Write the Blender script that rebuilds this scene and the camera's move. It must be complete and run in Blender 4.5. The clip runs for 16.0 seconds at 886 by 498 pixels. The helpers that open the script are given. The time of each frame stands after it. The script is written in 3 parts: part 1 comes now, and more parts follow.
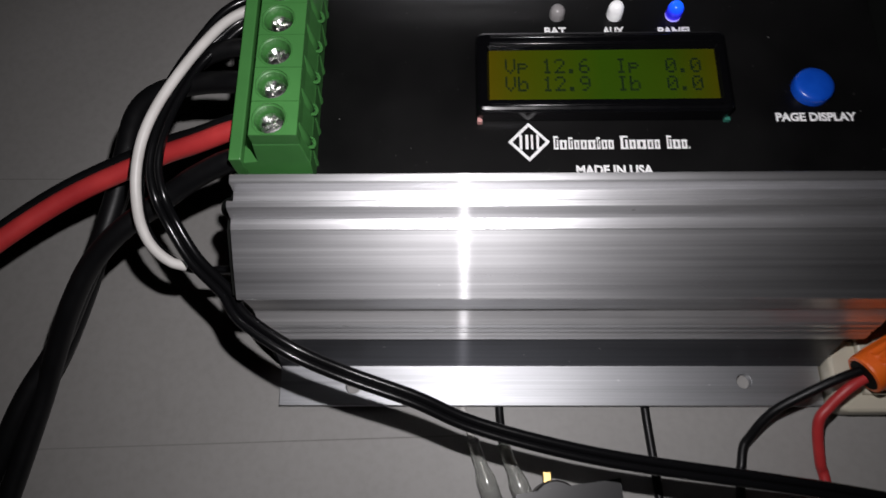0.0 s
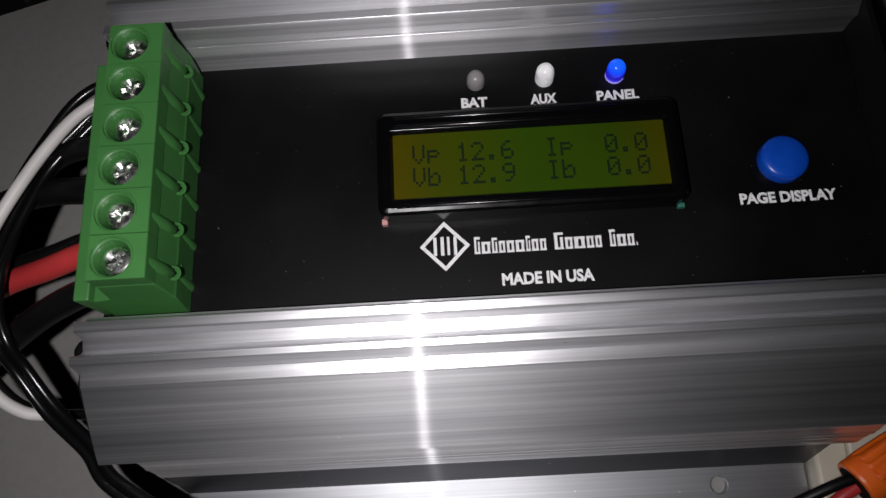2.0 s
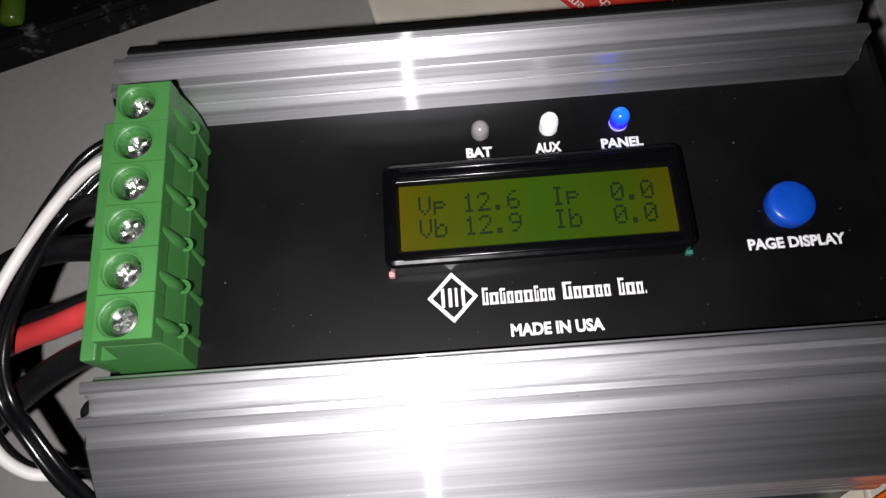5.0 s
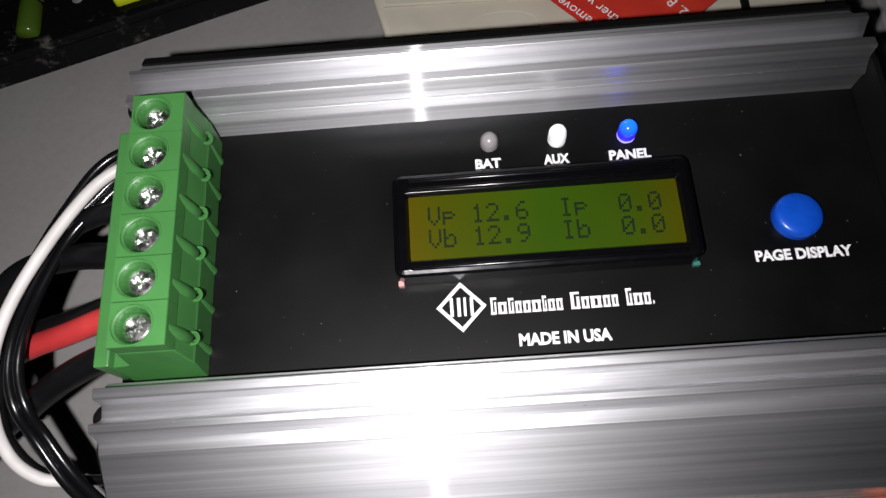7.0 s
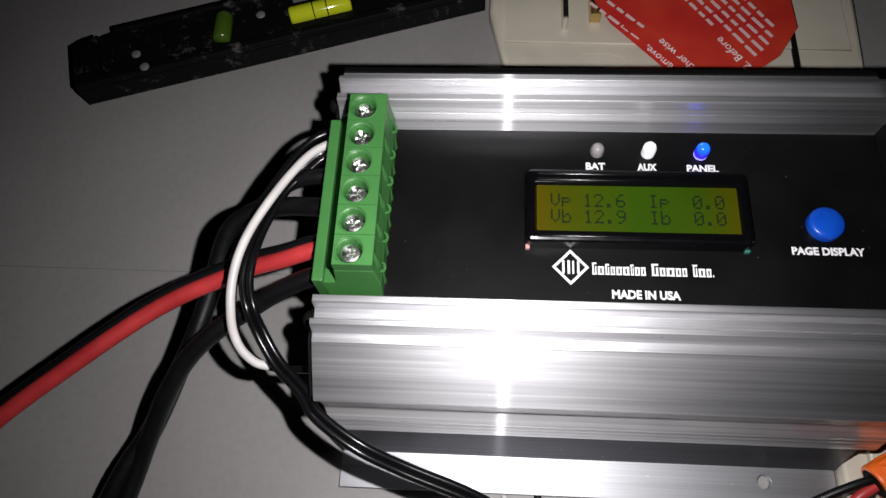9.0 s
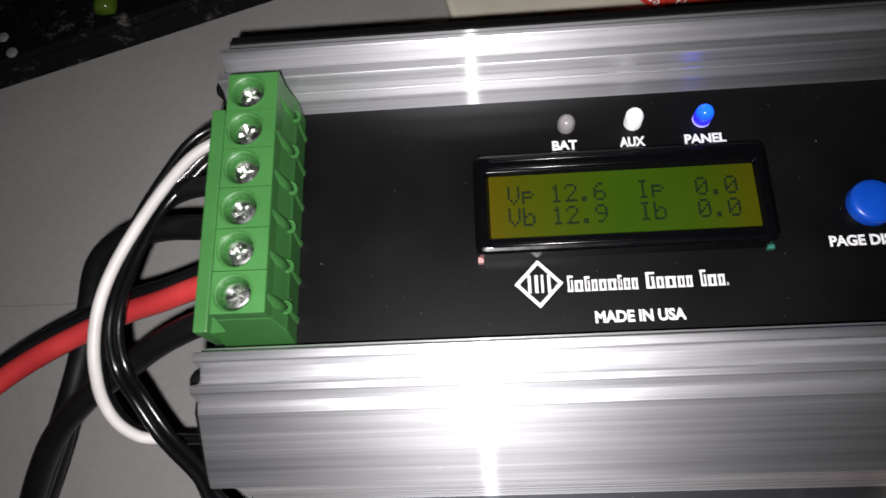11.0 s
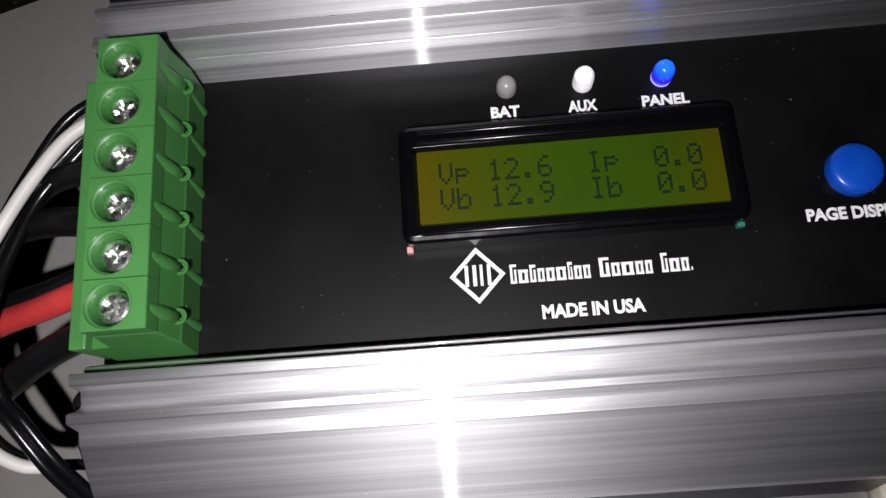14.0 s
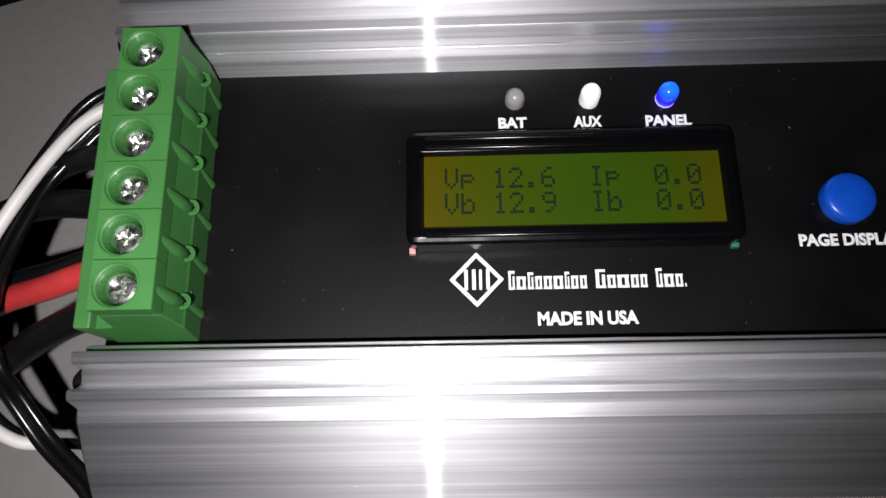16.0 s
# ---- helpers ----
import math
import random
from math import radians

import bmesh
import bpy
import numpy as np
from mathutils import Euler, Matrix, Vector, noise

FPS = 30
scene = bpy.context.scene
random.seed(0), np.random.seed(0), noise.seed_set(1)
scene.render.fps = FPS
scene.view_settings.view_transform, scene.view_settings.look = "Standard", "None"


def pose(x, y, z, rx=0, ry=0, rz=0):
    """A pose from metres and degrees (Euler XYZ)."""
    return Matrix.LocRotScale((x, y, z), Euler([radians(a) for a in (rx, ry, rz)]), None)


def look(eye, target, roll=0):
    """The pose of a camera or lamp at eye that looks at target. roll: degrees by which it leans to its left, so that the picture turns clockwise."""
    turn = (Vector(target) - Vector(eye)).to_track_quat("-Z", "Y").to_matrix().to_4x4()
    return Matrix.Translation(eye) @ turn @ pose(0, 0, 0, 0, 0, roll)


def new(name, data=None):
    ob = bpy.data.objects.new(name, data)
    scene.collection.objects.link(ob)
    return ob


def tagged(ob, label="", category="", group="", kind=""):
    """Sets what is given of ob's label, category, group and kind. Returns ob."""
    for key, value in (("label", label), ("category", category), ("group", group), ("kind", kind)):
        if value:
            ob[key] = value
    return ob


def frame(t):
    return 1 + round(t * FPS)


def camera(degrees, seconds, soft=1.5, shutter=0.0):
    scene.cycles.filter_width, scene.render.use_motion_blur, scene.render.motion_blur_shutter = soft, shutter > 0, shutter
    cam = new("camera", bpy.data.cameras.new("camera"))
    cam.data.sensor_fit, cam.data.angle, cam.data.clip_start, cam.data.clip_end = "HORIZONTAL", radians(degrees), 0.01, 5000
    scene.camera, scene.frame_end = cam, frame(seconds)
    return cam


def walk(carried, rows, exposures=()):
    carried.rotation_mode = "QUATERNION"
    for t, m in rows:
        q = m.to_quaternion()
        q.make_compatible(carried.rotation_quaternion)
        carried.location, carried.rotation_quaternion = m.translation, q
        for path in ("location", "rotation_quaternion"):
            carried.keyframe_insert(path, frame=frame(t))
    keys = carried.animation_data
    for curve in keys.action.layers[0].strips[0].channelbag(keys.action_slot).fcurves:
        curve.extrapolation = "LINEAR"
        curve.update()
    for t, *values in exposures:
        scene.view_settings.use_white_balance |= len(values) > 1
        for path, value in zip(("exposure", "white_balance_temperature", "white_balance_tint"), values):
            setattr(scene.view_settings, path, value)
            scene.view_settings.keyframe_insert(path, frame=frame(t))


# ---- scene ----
cam = camera(63.3, 16.0, soft=1.5, shutter=0.3)
# seconds, eye, target, roll
PATH = [
    (0, (-0.00633, -0.10445, 0.26182), (-0.01038, -0.03735, 0.07346), -3.44),
    (0.5, (-0.01567, -0.07364, 0.25125), (-0.01746, -0.01555, 0.05988), -0.59),
    (1, (0.00546, -0.06099, 0.24347), (0.00552, -0.00293, 0.05208), -1.15),
    (1.5, (0.00919, -0.06625, 0.24255), (0.00692, -0.00616, 0.05180), -4.02),
    (2, (0.01726, -0.05768, 0.24141), (0.01311, 0.00129, 0.05035), -7.13),
    (2.5, (0.01695, -0.05621, 0.24134), (0.01141, 0.00019, 0.04954), -8.72),
    (3, (0.01722, -0.05290, 0.24068), (0.01355, 0.00820, 0.05028), -7.06),
    (3.5, (0.01987, -0.05751, 0.24347), (0.01027, 0.00875, 0.05501), -11.24),
    (4, (0.01733, -0.05219, 0.24213), (0.01196, 0.01450, 0.05365), -9.16),
    (6.3, (0.01647, -0.05431, 0.24277), (0.01184, 0.01534, 0.05535), -7.22),
    (6.5, (0.01661, -0.05368, 0.24334), (0.01165, 0.01635, 0.05607), -7.87),
    (7, (0.01610, -0.05389, 0.24371), (0.00991, 0.01657, 0.05664), -8.76),
    (7.5, (0.01265, -0.06217, 0.25218), (0.00386, 0.00901, 0.06548), -9.89),
    (8, (-0.00623, -0.07098, 0.26641), (-0.01382, -0.00012, 0.07954), -4.88),
    (8.2, (-0.01543, -0.07664, 0.27547), (-0.02420, -0.00482, 0.08902), -4.74),
    (10.3, (-0.00524, -0.10135, 0.30482), (-0.02110, -0.01962, 0.12297), -11.80),
    (10.5, (-0.00623, -0.08716, 0.28125), (-0.02104, -0.01009, 0.09729), -12.58),
    (11, (0.00284, -0.05589, 0.25024), (-0.01050, 0.00942, 0.06168), -13.65),
    (11.5, (0.01074, -0.05378, 0.24315), (0.00213, 0.00639, 0.05261), -10.34),
    (12, (0.01186, -0.06316, 0.25405), (0.00582, 0.00052, 0.06456), -7.40),
    (12.5, (0.00884, -0.06243, 0.26224), (0.00532, -0.00143, 0.07180), -6.57),
    (13, (0.01601, -0.05565, 0.25199), (0.01126, 0.00653, 0.06196), -8.87),
    (13.5, (0.01654, -0.04534, 0.23813), (0.01268, 0.01406, 0.04719), -8.59),
    (14, (0.01283, -0.04132, 0.22858), (0.00561, 0.01143, 0.03580), -11.98),
    (14.5, (0.01541, -0.04334, 0.23019), (0.00869, 0.00957, 0.03743), -9.61),
    (15, (0.01547, -0.04338, 0.23355), (0.00844, 0.00898, 0.04065), -9.47),
    (15.5, (0.01544, -0.04306, 0.23224), (0.00749, 0.01329, 0.04051), -9.63),
    (16, (0.01131, -0.04500, 0.23150), (0.00578, 0.01191, 0.03985), -6.45),
]
EXPOSURES = [(0.0, -0.65), (0.5, -1.05), (1.0, -1.22), (2.5, -0.9), (3.5, -0.5), (4.0, -0.15), (6.5, 0.12), (7.5, 0.12), (8.2, 0.0), (10.5, 0.2), (11.5, -0.15), (12.0, -0.4), (12.5, -0.7), (13.0, -0.33), (13.5, -0.1), (14.0, -0.2), (14.5, -0.2), (15.0, -0.4), (15.5, -0.25), (16.0, -0.1)]
walk(cam, [(t, look(eye, target, roll)) for t, eye, target, roll in PATH], EXPOSURES)

# ---- light: a dark room, lit by one small hand lamp held by the camera ----
world = bpy.data.worlds.new("world")
world.use_nodes = True
world.node_tree.nodes["Background"].inputs[0].default_value = (0.8, 0.85, 1.0, 1)
world.node_tree.nodes["Background"].inputs[1].default_value = 0.0008
scene.world = world

lamp_data = bpy.data.lights.new("torch_light", "SPOT")
lamp_data.energy = 2.6
lamp_data.color = (1.0, 0.965, 0.99)
lamp_data.shadow_soft_size = 0.0022
lamp_data.spot_size = radians(118)
lamp_data.spot_blend = 1.0
torch = new("torch_light", lamp_data)
torch.matrix_world = look((-0.003, -0.066, 0.254), (-0.006, -0.02, 0.085))


# ---- materials ----
def material(name, color, rough=0.5, metal=0.0, spec=0.5):
    m = bpy.data.materials.new(name)
    m.use_nodes = True
    b = m.node_tree.nodes["Principled BSDF"]
    b.inputs["Base Color"].default_value = (*color, 1)
    b.inputs["Roughness"].default_value = rough
    b.inputs["Metallic"].default_value = metal
    b.inputs["Specular IOR Level"].default_value = spec
    return m


def node(m, kind, **values):
    n = m.node_tree.nodes.new(kind)
    for key, v in values.items():
        n.inputs[key.replace("_", " ")].default_value = v
    return n


def link(m, a, b):
    m.node_tree.links.new(a, b)


def bsdf(m):
    return m.node_tree.nodes["Principled BSDF"]


def coords(m, scale=(1, 1, 1)):
    tc = m.node_tree.nodes.new("ShaderNodeTexCoord")
    mp = m.node_tree.nodes.new("ShaderNodeMapping")
    mp.inputs["Scale"].default_value = scale
    link(m, tc.outputs["Object"], mp.inputs["Vector"])
    return mp.outputs["Vector"]


def noise_tex(m, scale, detail=4.0, stretch=(1, 1, 1), rough=0.5):
    n = node(m, "ShaderNodeTexNoise", Scale=scale, Detail=detail, Roughness=rough)
    link(m, coords(m, stretch), n.inputs["Vector"])
    return n.outputs["Fac"]


def ramp(m, fac, stops):
    r = m.node_tree.nodes.new("ShaderNodeValToRGB")
    el = r.color_ramp.elements
    while len(el) < len(stops):
        el.new(0.5)
    for e, (p, c) in zip(el, stops):
        e.position, e.color = p, (*c, 1) if len(c) == 3 else c
    link(m, fac, r.inputs["Fac"])
    return r.outputs["Color"]


def mix(m, fac, a, b, mode="MIX"):
    n = m.node_tree.nodes.new("ShaderNodeMix")
    n.data_type, n.blend_type = "RGBA", mode
    for sock, v in ((n.inputs[0], fac), (n.inputs[6], a), (n.inputs[7], b)):
        if isinstance(v, (int, float)):
            sock.default_value = v
        elif isinstance(v, tuple):
            sock.default_value = (*v, 1)
        else:
            link(m, v, sock)
    return n.outputs[2]


def bump(m, height, strength=0.2, distance=0.0005):
    b = node(m, "ShaderNodeBump", Strength=strength, Distance=distance)
    link(m, height, b.inputs["Height"])
    link(m, b.outputs["Normal"], bsdf(m).inputs["Normal"])


def spread(m, fac, lo, hi):
    """Map a 0..1 value to the roughness."""
    r = node(m, "ShaderNodeMapRange")
    r.inputs["To Min"].default_value, r.inputs["To Max"].default_value = lo, hi
    link(m, fac, r.inputs["Value"])
    link(m, r.outputs["Result"], bsdf(m).inputs["Roughness"])


def make_brushed(name, color, rough, sheen, wide, share, broadness):
    """Drawn aluminium: die lines along x; a broad dull scatter and, on top, a tight streak across the lines."""
    m = material(name, color, rough, 0.97)
    lines = noise_tex(m, 1.0, 6.0, (3.0, 900.0, 900.0), 0.7)
    broad = noise_tex(m, 1.0, 3.0, (6.0, 160.0, 160.0))
    blot = noise_tex(m, 45.0, 5.0)
    shade = ramp(m, lines, [(0.3, tuple(c * 0.72 for c in color)), (0.7, tuple(min(1, c * 1.08) for c in color))])
    shade = mix(m, 0.6, shade, ramp(m, broad, [(0.32, (0.55, 0.55, 0.56)), (0.62, (1, 1, 1))]), "MULTIPLY")
    chips = ramp(m, noise_tex(m, 520.0, 2.0, (0.6, 1, 1)), [(0.76, (0, 0, 0)), (0.79, (1, 1, 1))])
    shade = mix(m, chips, shade, (0.9, 0.9, 0.9))
    link(m, shade, bsdf(m).inputs["Base Color"])
    spread(m, mix(m, 0.5, blot, broad), rough - 0.1, rough + 0.1)
    bump(m, lines, 0.3, 0.00004)
    tan = m.node_tree.nodes.new("ShaderNodeTangent")
    tan.direction_type, tan.axis = "RADIAL", "X"
    lobes = []
    for r, lean in ((sheen, -0.93), (wide, -0.45)):
        lobe = m.node_tree.nodes.new("ShaderNodeBsdfAnisotropic")
        lobe.inputs["Roughness"].default_value = r
        lobe.inputs["Anisotropy"].default_value = lean
        link(m, shade, lobe.inputs["Color"])
        link(m, tan.outputs["Tangent"], lobe.inputs["Tangent"])
        lobes.append(lobe)
    first, both = m.node_tree.nodes.new("ShaderNodeMixShader"), m.node_tree.nodes.new("ShaderNodeMixShader")
    first.inputs[0].default_value = broadness
    link(m, bsdf(m).outputs[0], first.inputs[1])
    link(m, lobes[1].outputs[0], first.inputs[2])
    both.inputs[0].default_value = share
    link(m, first.outputs[0], both.inputs[1])
    link(m, lobes[0].outputs[0], both.inputs[2])
    link(m, both.outputs[0], m.node_tree.nodes["Material Output"].inputs["Surface"])
    return m


ALU = make_brushed("drawn_aluminium", (0.88, 0.88, 0.895), 0.3, 0.3, 0.63, 0.03, 0.46)
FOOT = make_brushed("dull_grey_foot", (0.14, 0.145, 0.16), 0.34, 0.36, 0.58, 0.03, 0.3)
ALU_PLATE = make_brushed("plate_aluminium", (0.56, 0.57, 0.59), 0.46, 0.36, 0.6, 0.02, 0.45)

PANEL = material("black_face_panel", (0.012, 0.012, 0.013), 0.45, 0.0, 0.2)
specks = noise_tex(PANEL, 900.0, 1.5)
smudge = noise_tex(PANEL, 28.0, 5.0)
base = ramp(PANEL, smudge, [(0.35, (0.0014, 0.0014, 0.0015)), (0.75, (0.0058, 0.0057, 0.0058))])
dust = ramp(PANEL, specks, [(0.755, (0, 0, 0)), (0.80, (0.3, 0.3, 0.3))])
link(PANEL, mix(PANEL, dust, base, (0.25, 0.25, 0.24)), bsdf(PANEL).inputs["Base Color"])
spread(PANEL, smudge, 0.38, 0.48)
bump(PANEL, noise_tex(PANEL, 2500.0, 2.0), 0.15, 0.00005)

GREEN = material("green_terminal_plastic", (0.045, 0.33, 0.06), 0.42)
gv = noise_tex(GREEN, 60.0, 4.0)
link(GREEN, ramp(GREEN, gv, [(0.3, (0.044, 0.165, 0.04)), (0.7, (0.056, 0.205, 0.05))]), bsdf(GREEN).inputs["Base Color"])
bsdf(GREEN).inputs["Subsurface Weight"].default_value = 0.0
bump(GREEN, noise_tex(GREEN, 1800.0, 2.0), 0.12, 0.00005)

STEEL = material("bright_zinc_screw", (0.82, 0.82, 0.80), 0.22, 1.0)
spread(STEEL, noise_tex(STEEL, 700.0, 3.0), 0.12, 0.4)
bump(STEEL, noise_tex(STEEL, 900.0, 3.0), 0.4, 0.0002)
# near-black for black parts, and for shade painted into holes and recesses
DARK = material("black_parts_and_painted_shade", (0.0035, 0.004, 0.0035), 0.7, 0.0, 0.15)
WHITE_INK = material("white_screen_print", (0.82, 0.82, 0.82), 0.5)
link(WHITE_INK, ramp(WHITE_INK, noise_tex(WHITE_INK, 900.0, 3.0), [(0.2, (0.6, 0.6, 0.6)), (0.5, (0.85, 0.85, 0.85))]), bsdf(WHITE_INK).inputs["Base Color"])
BEZEL = material("gloss_black_bezel", (0.002, 0.002, 0.0025), 0.16, 0.0, 0.35)
spread(BEZEL, noise_tex(BEZEL, 300.0, 4.0), 0.1, 0.28)
BLUE = material("blue_button_plastic", (0.005, 0.09, 0.62), 0.3)
link(BLUE, ramp(BLUE, noise_tex(BLUE, 200.0, 3.0), [(0.3, (0.003, 0.055, 0.42)), (0.7, (0.005, 0.075, 0.5))]), bsdf(BLUE).inputs["Base Color"])

LCD = material("lcd_glass_green", (0.06, 0.085, 0.008), 0.25)
lcd_at = LCD.node_tree.nodes.new("ShaderNodeTexCoord")
lcd_x = LCD.node_tree.nodes.new("ShaderNodeSeparateXYZ")
link(LCD, lcd_at.outputs["Generated"], lcd_x.inputs[0])
lcd_tone = ramp(LCD, lcd_x.outputs["X"], [(0.0, (0.07, 0.056, 0.001)), (0.14, (0.05, 0.06, 0.001)), (0.5, (0.026, 0.064, 0.002)), (0.8, (0.03, 0.062, 0.002)), (1.0, (0.056, 0.056, 0.001))])
lcd_tone = mix(LCD, 0.5, lcd_tone, ramp(LCD, noise_tex(LCD, 40.0, 3.0, (0.6, 1.0, 1.0)), [(0.3, (0.75, 0.72, 0.7)), (0.7, (1, 1, 1))]), "MULTIPLY")
link(LCD, lcd_tone, bsdf(LCD).inputs["Base Color"])
link(LCD, lcd_tone, bsdf(LCD).inputs["Emission Color"])
bsdf(LCD).inputs["Emission Strength"].default_value = 0.015
LCD_INK = material("lcd_segments", (0.006, 0.014, 0.006), 0.3)

LED_OFF = material("led_frosted_clear", (0.42, 0.40, 0.40), 0.3)
bsdf(LED_OFF).inputs["Transmission Weight"].default_value = 0.35
LED_WHITE = material("led_white_lit", (0.85, 0.85, 0.85), 0.25)
bsdf(LED_WHITE).inputs["Emission Color"].default_value = (0.9, 0.92, 1.0, 1)
bsdf(LED_WHITE).inputs["Emission Strength"].default_value = 0.5
lw = ramp(LED_WHITE, noise_tex(LED_WHITE, 420.0, 3.0), [(0.35, (0.35, 0.35, 0.38)), (0.65, (1, 1, 1))])
link(LED_WHITE, lw, bsdf(LED_WHITE).inputs["Emission Color"])
LED_BLUE = material("led_blue_lit", (0.01, 0.02, 0.4), 0.2)
lb_at = LED_BLUE.node_tree.nodes.new("ShaderNodeTexCoord")
lb_z = LED_BLUE.node_tree.nodes.new("ShaderNodeSeparateXYZ")
link(LED_BLUE, lb_at.outputs["Generated"], lb_z.inputs[0])
lb = ramp(LED_BLUE, lb_z.outputs["Z"], [(0.06, (0.45, 0.4, 1.0)), (0.16, (0.06, 0.03, 0.8)), (0.34, (0.008, 0.004, 0.3)), (0.56, (0.02, 0.02, 0.7)), (0.66, (0.004, 0.06, 1.0)), (0.97, (0.006, 0.14, 1.0))])
link(LED_BLUE, lb, bsdf(LED_BLUE).inputs["Emission Color"])
bsdf(LED_BLUE).inputs["Emission Strength"].default_value = 1.6

CABLE_BLACK = material("black_cable_jacket", (0.004, 0.004, 0.0045), 0.38, 0.0, 0.3)
spread(CABLE_BLACK, noise_tex(CABLE_BLACK, 160.0, 4.0), 0.26, 0.55)
bump(CABLE_BLACK, noise_tex(CABLE_BLACK, 400.0, 3.0), 0.2, 0.0002)
CABLE_GLOSS = material("shiny_black_cord", (0.004, 0.004, 0.0045), 0.22, 0.0, 0.4)
bump(CABLE_GLOSS, noise_tex(CABLE_GLOSS, 260.0, 3.0), 0.25, 0.0002)
CABLE_RED = material("red_cable_jacket", (0.42, 0.028, 0.03), 0.42)
link(CABLE_RED, ramp(CABLE_RED, noise_tex(CABLE_RED, 90.0, 4.0), [(0.3, (0.36, 0.022, 0.025)), (0.7, (0.5, 0.04, 0.04))]), bsdf(CABLE_RED).inputs["Base Color"])
CABLE_WHITE = material("white_cable_jacket", (0.72, 0.70, 0.67), 0.45)
link(CABLE_WHITE, ramp(CABLE_WHITE, noise_tex(CABLE_WHITE, 120.0, 4.0), [(0.3, (0.5, 0.485, 0.46)), (0.7, (0.64, 0.62, 0.595))]), bsdf(CABLE_WHITE).inputs["Base Color"])

TABLE = material("painted_table_white", (0.60, 0.585, 0.56), 0.55)
t1 = noise_tex(TABLE, 9.0, 5.0)
t2 = noise_tex(TABLE, 420.0, 4.0)
t3 = noise_tex(TABLE, 46.0, 6.0, (1, 1, 1), 0.7)
tone = ramp(TABLE, t1, [(0.3, (0.235, 0.228, 0.218)), (0.7, (0.29, 0.282, 0.272))])
tone = mix(TABLE, 0.35, tone, ramp(TABLE, t2, [(0.3, (0.8, 0.8, 0.79)), (0.6, (1, 1, 1))]), "MULTIPLY")
tone = mix(TABLE, 0.7, tone, ramp(TABLE, t3, [(0.24, (0.5, 0.47, 0.43)), (0.31, (1, 1, 1))]), "MULTIPLY")
link(TABLE, tone, bsdf(TABLE).inputs["Base Color"])
bump(TABLE, t2, 0.1, 0.0002)
LEVEL_BLACK = material("black_level_body", (0.006, 0.006, 0.006), 0.55, 0.0, 0.15)
ld = ramp(LEVEL_BLACK, noise_tex(LEVEL_BLACK, 90.0, 7.0, (1, 1, 1), 0.8), [(0.57, (0.003, 0.003, 0.003)), (0.72, (0.12, 0.115, 0.105))])
link(LEVEL_BLACK, ld, bsdf(LEVEL_BLACK).inputs["Base Color"])
JOINT = material("grey_joint", (0.19, 0.185, 0.175), 0.8)
RIVET = material("dull_grey_rivet", (0.17, 0.17, 0.165), 0.6)
VIAL = material("yellow_vial_fluid", (0.55, 0.62, 0.02), 0.12)
VIAL_GREEN = material("green_vial_fluid", (0.06, 0.11, 0.012), 0.2)
CREAM = material("cream_plastic", (0.56, 0.52, 0.42), 0.4)
link(CREAM, ramp(CREAM, noise_tex(CREAM, 35.0, 5.0), [(0.3, (0.50, 0.465, 0.37)), (0.7, (0.6, 0.56, 0.455))]), bsdf(CREAM).inputs["Base Color"])
bump(CREAM, noise_tex(CREAM, 900.0, 2.0), 0.1, 0.0001)
TAG_RED = material("red_paper_tag", (0.52, 0.045, 0.03), 0.5)
link(TAG_RED, ramp(TAG_RED, noise_tex(TAG_RED, 40.0, 5.0), [(0.3, (0.46, 0.014, 0.016)), (0.7, (0.6, 0.05, 0.022))]), bsdf(TAG_RED).inputs["Base Color"])
TAG_INK = material("faded_white_print", (0.72, 0.5, 0.48), 0.6)
ORANGE = material("orange_nut_plastic", (0.80, 0.13, 0.01), 0.4)
link(ORANGE, ramp(ORANGE, noise_tex(ORANGE, 150.0, 4.0), [(0.3, (0.74, 0.11, 0.008)), (0.7, (0.84, 0.16, 0.015))]), bsdf(ORANGE).inputs["Base Color"])
SLEEVE = material("clear_crimp_sleeve", (0.75, 0.76, 0.72), 0.15)
bsdf(SLEEVE).inputs["Transmission Weight"].default_value = 0.75
BRASS = material("brass_blade", (0.62, 0.45, 0.18), 0.3, 1.0)
SPADE = material("tinned_spade", (0.7, 0.68, 0.62), 0.3, 1.0)
RELAY = material("black_relay_plastic", (0.012, 0.012, 0.013), 0.35)
GREY_WALL = material("grey_painted_wall", (0.30, 0.30, 0.30), 0.7)
link(GREY_WALL, ramp(GREY_WALL, noise_tex(GREY_WALL, 3.0, 5.0), [(0.3, (0.27, 0.27, 0.27)), (0.7, (0.33, 0.33, 0.325))]), bsdf(GREY_WALL).inputs["Base Color"])
FLOOR = material("dark_floor", (0.09, 0.08, 0.07), 0.6)
link(FLOOR, ramp(FLOOR, noise_tex(FLOOR, 4.0, 5.0), [(0.3, (0.07, 0.062, 0.055)), (0.7, (0.11, 0.098, 0.085))]), bsdf(FLOOR).inputs["Base Color"])


# ---- building helpers; places in millimetres, z counted from the face panel ----
TOP = 78.0


def P(x, y, z):
    return Vector((x / 1000, y / 1000, (z + TOP) / 1000))


def thing(name, label, category, group="", at=(0, 0, 0)):
    e = new(name)
    e.empty_display_size = 0.01
    e.location = P(*at)
    return tagged(e, label, category, group)


def mesh_of(name, bm, mat, smooth=False):
    me = bpy.data.meshes.new(name)
    bmesh.ops.recalc_face_normals(bm, faces=bm.faces)
    bm.to_mesh(me)
    bm.free()
    for m in mat if isinstance(mat, (list, tuple)) else [mat]:
        me.materials.append(m)
    if smooth:
        for p in me.polygons:
            p.use_smooth = True
    return me


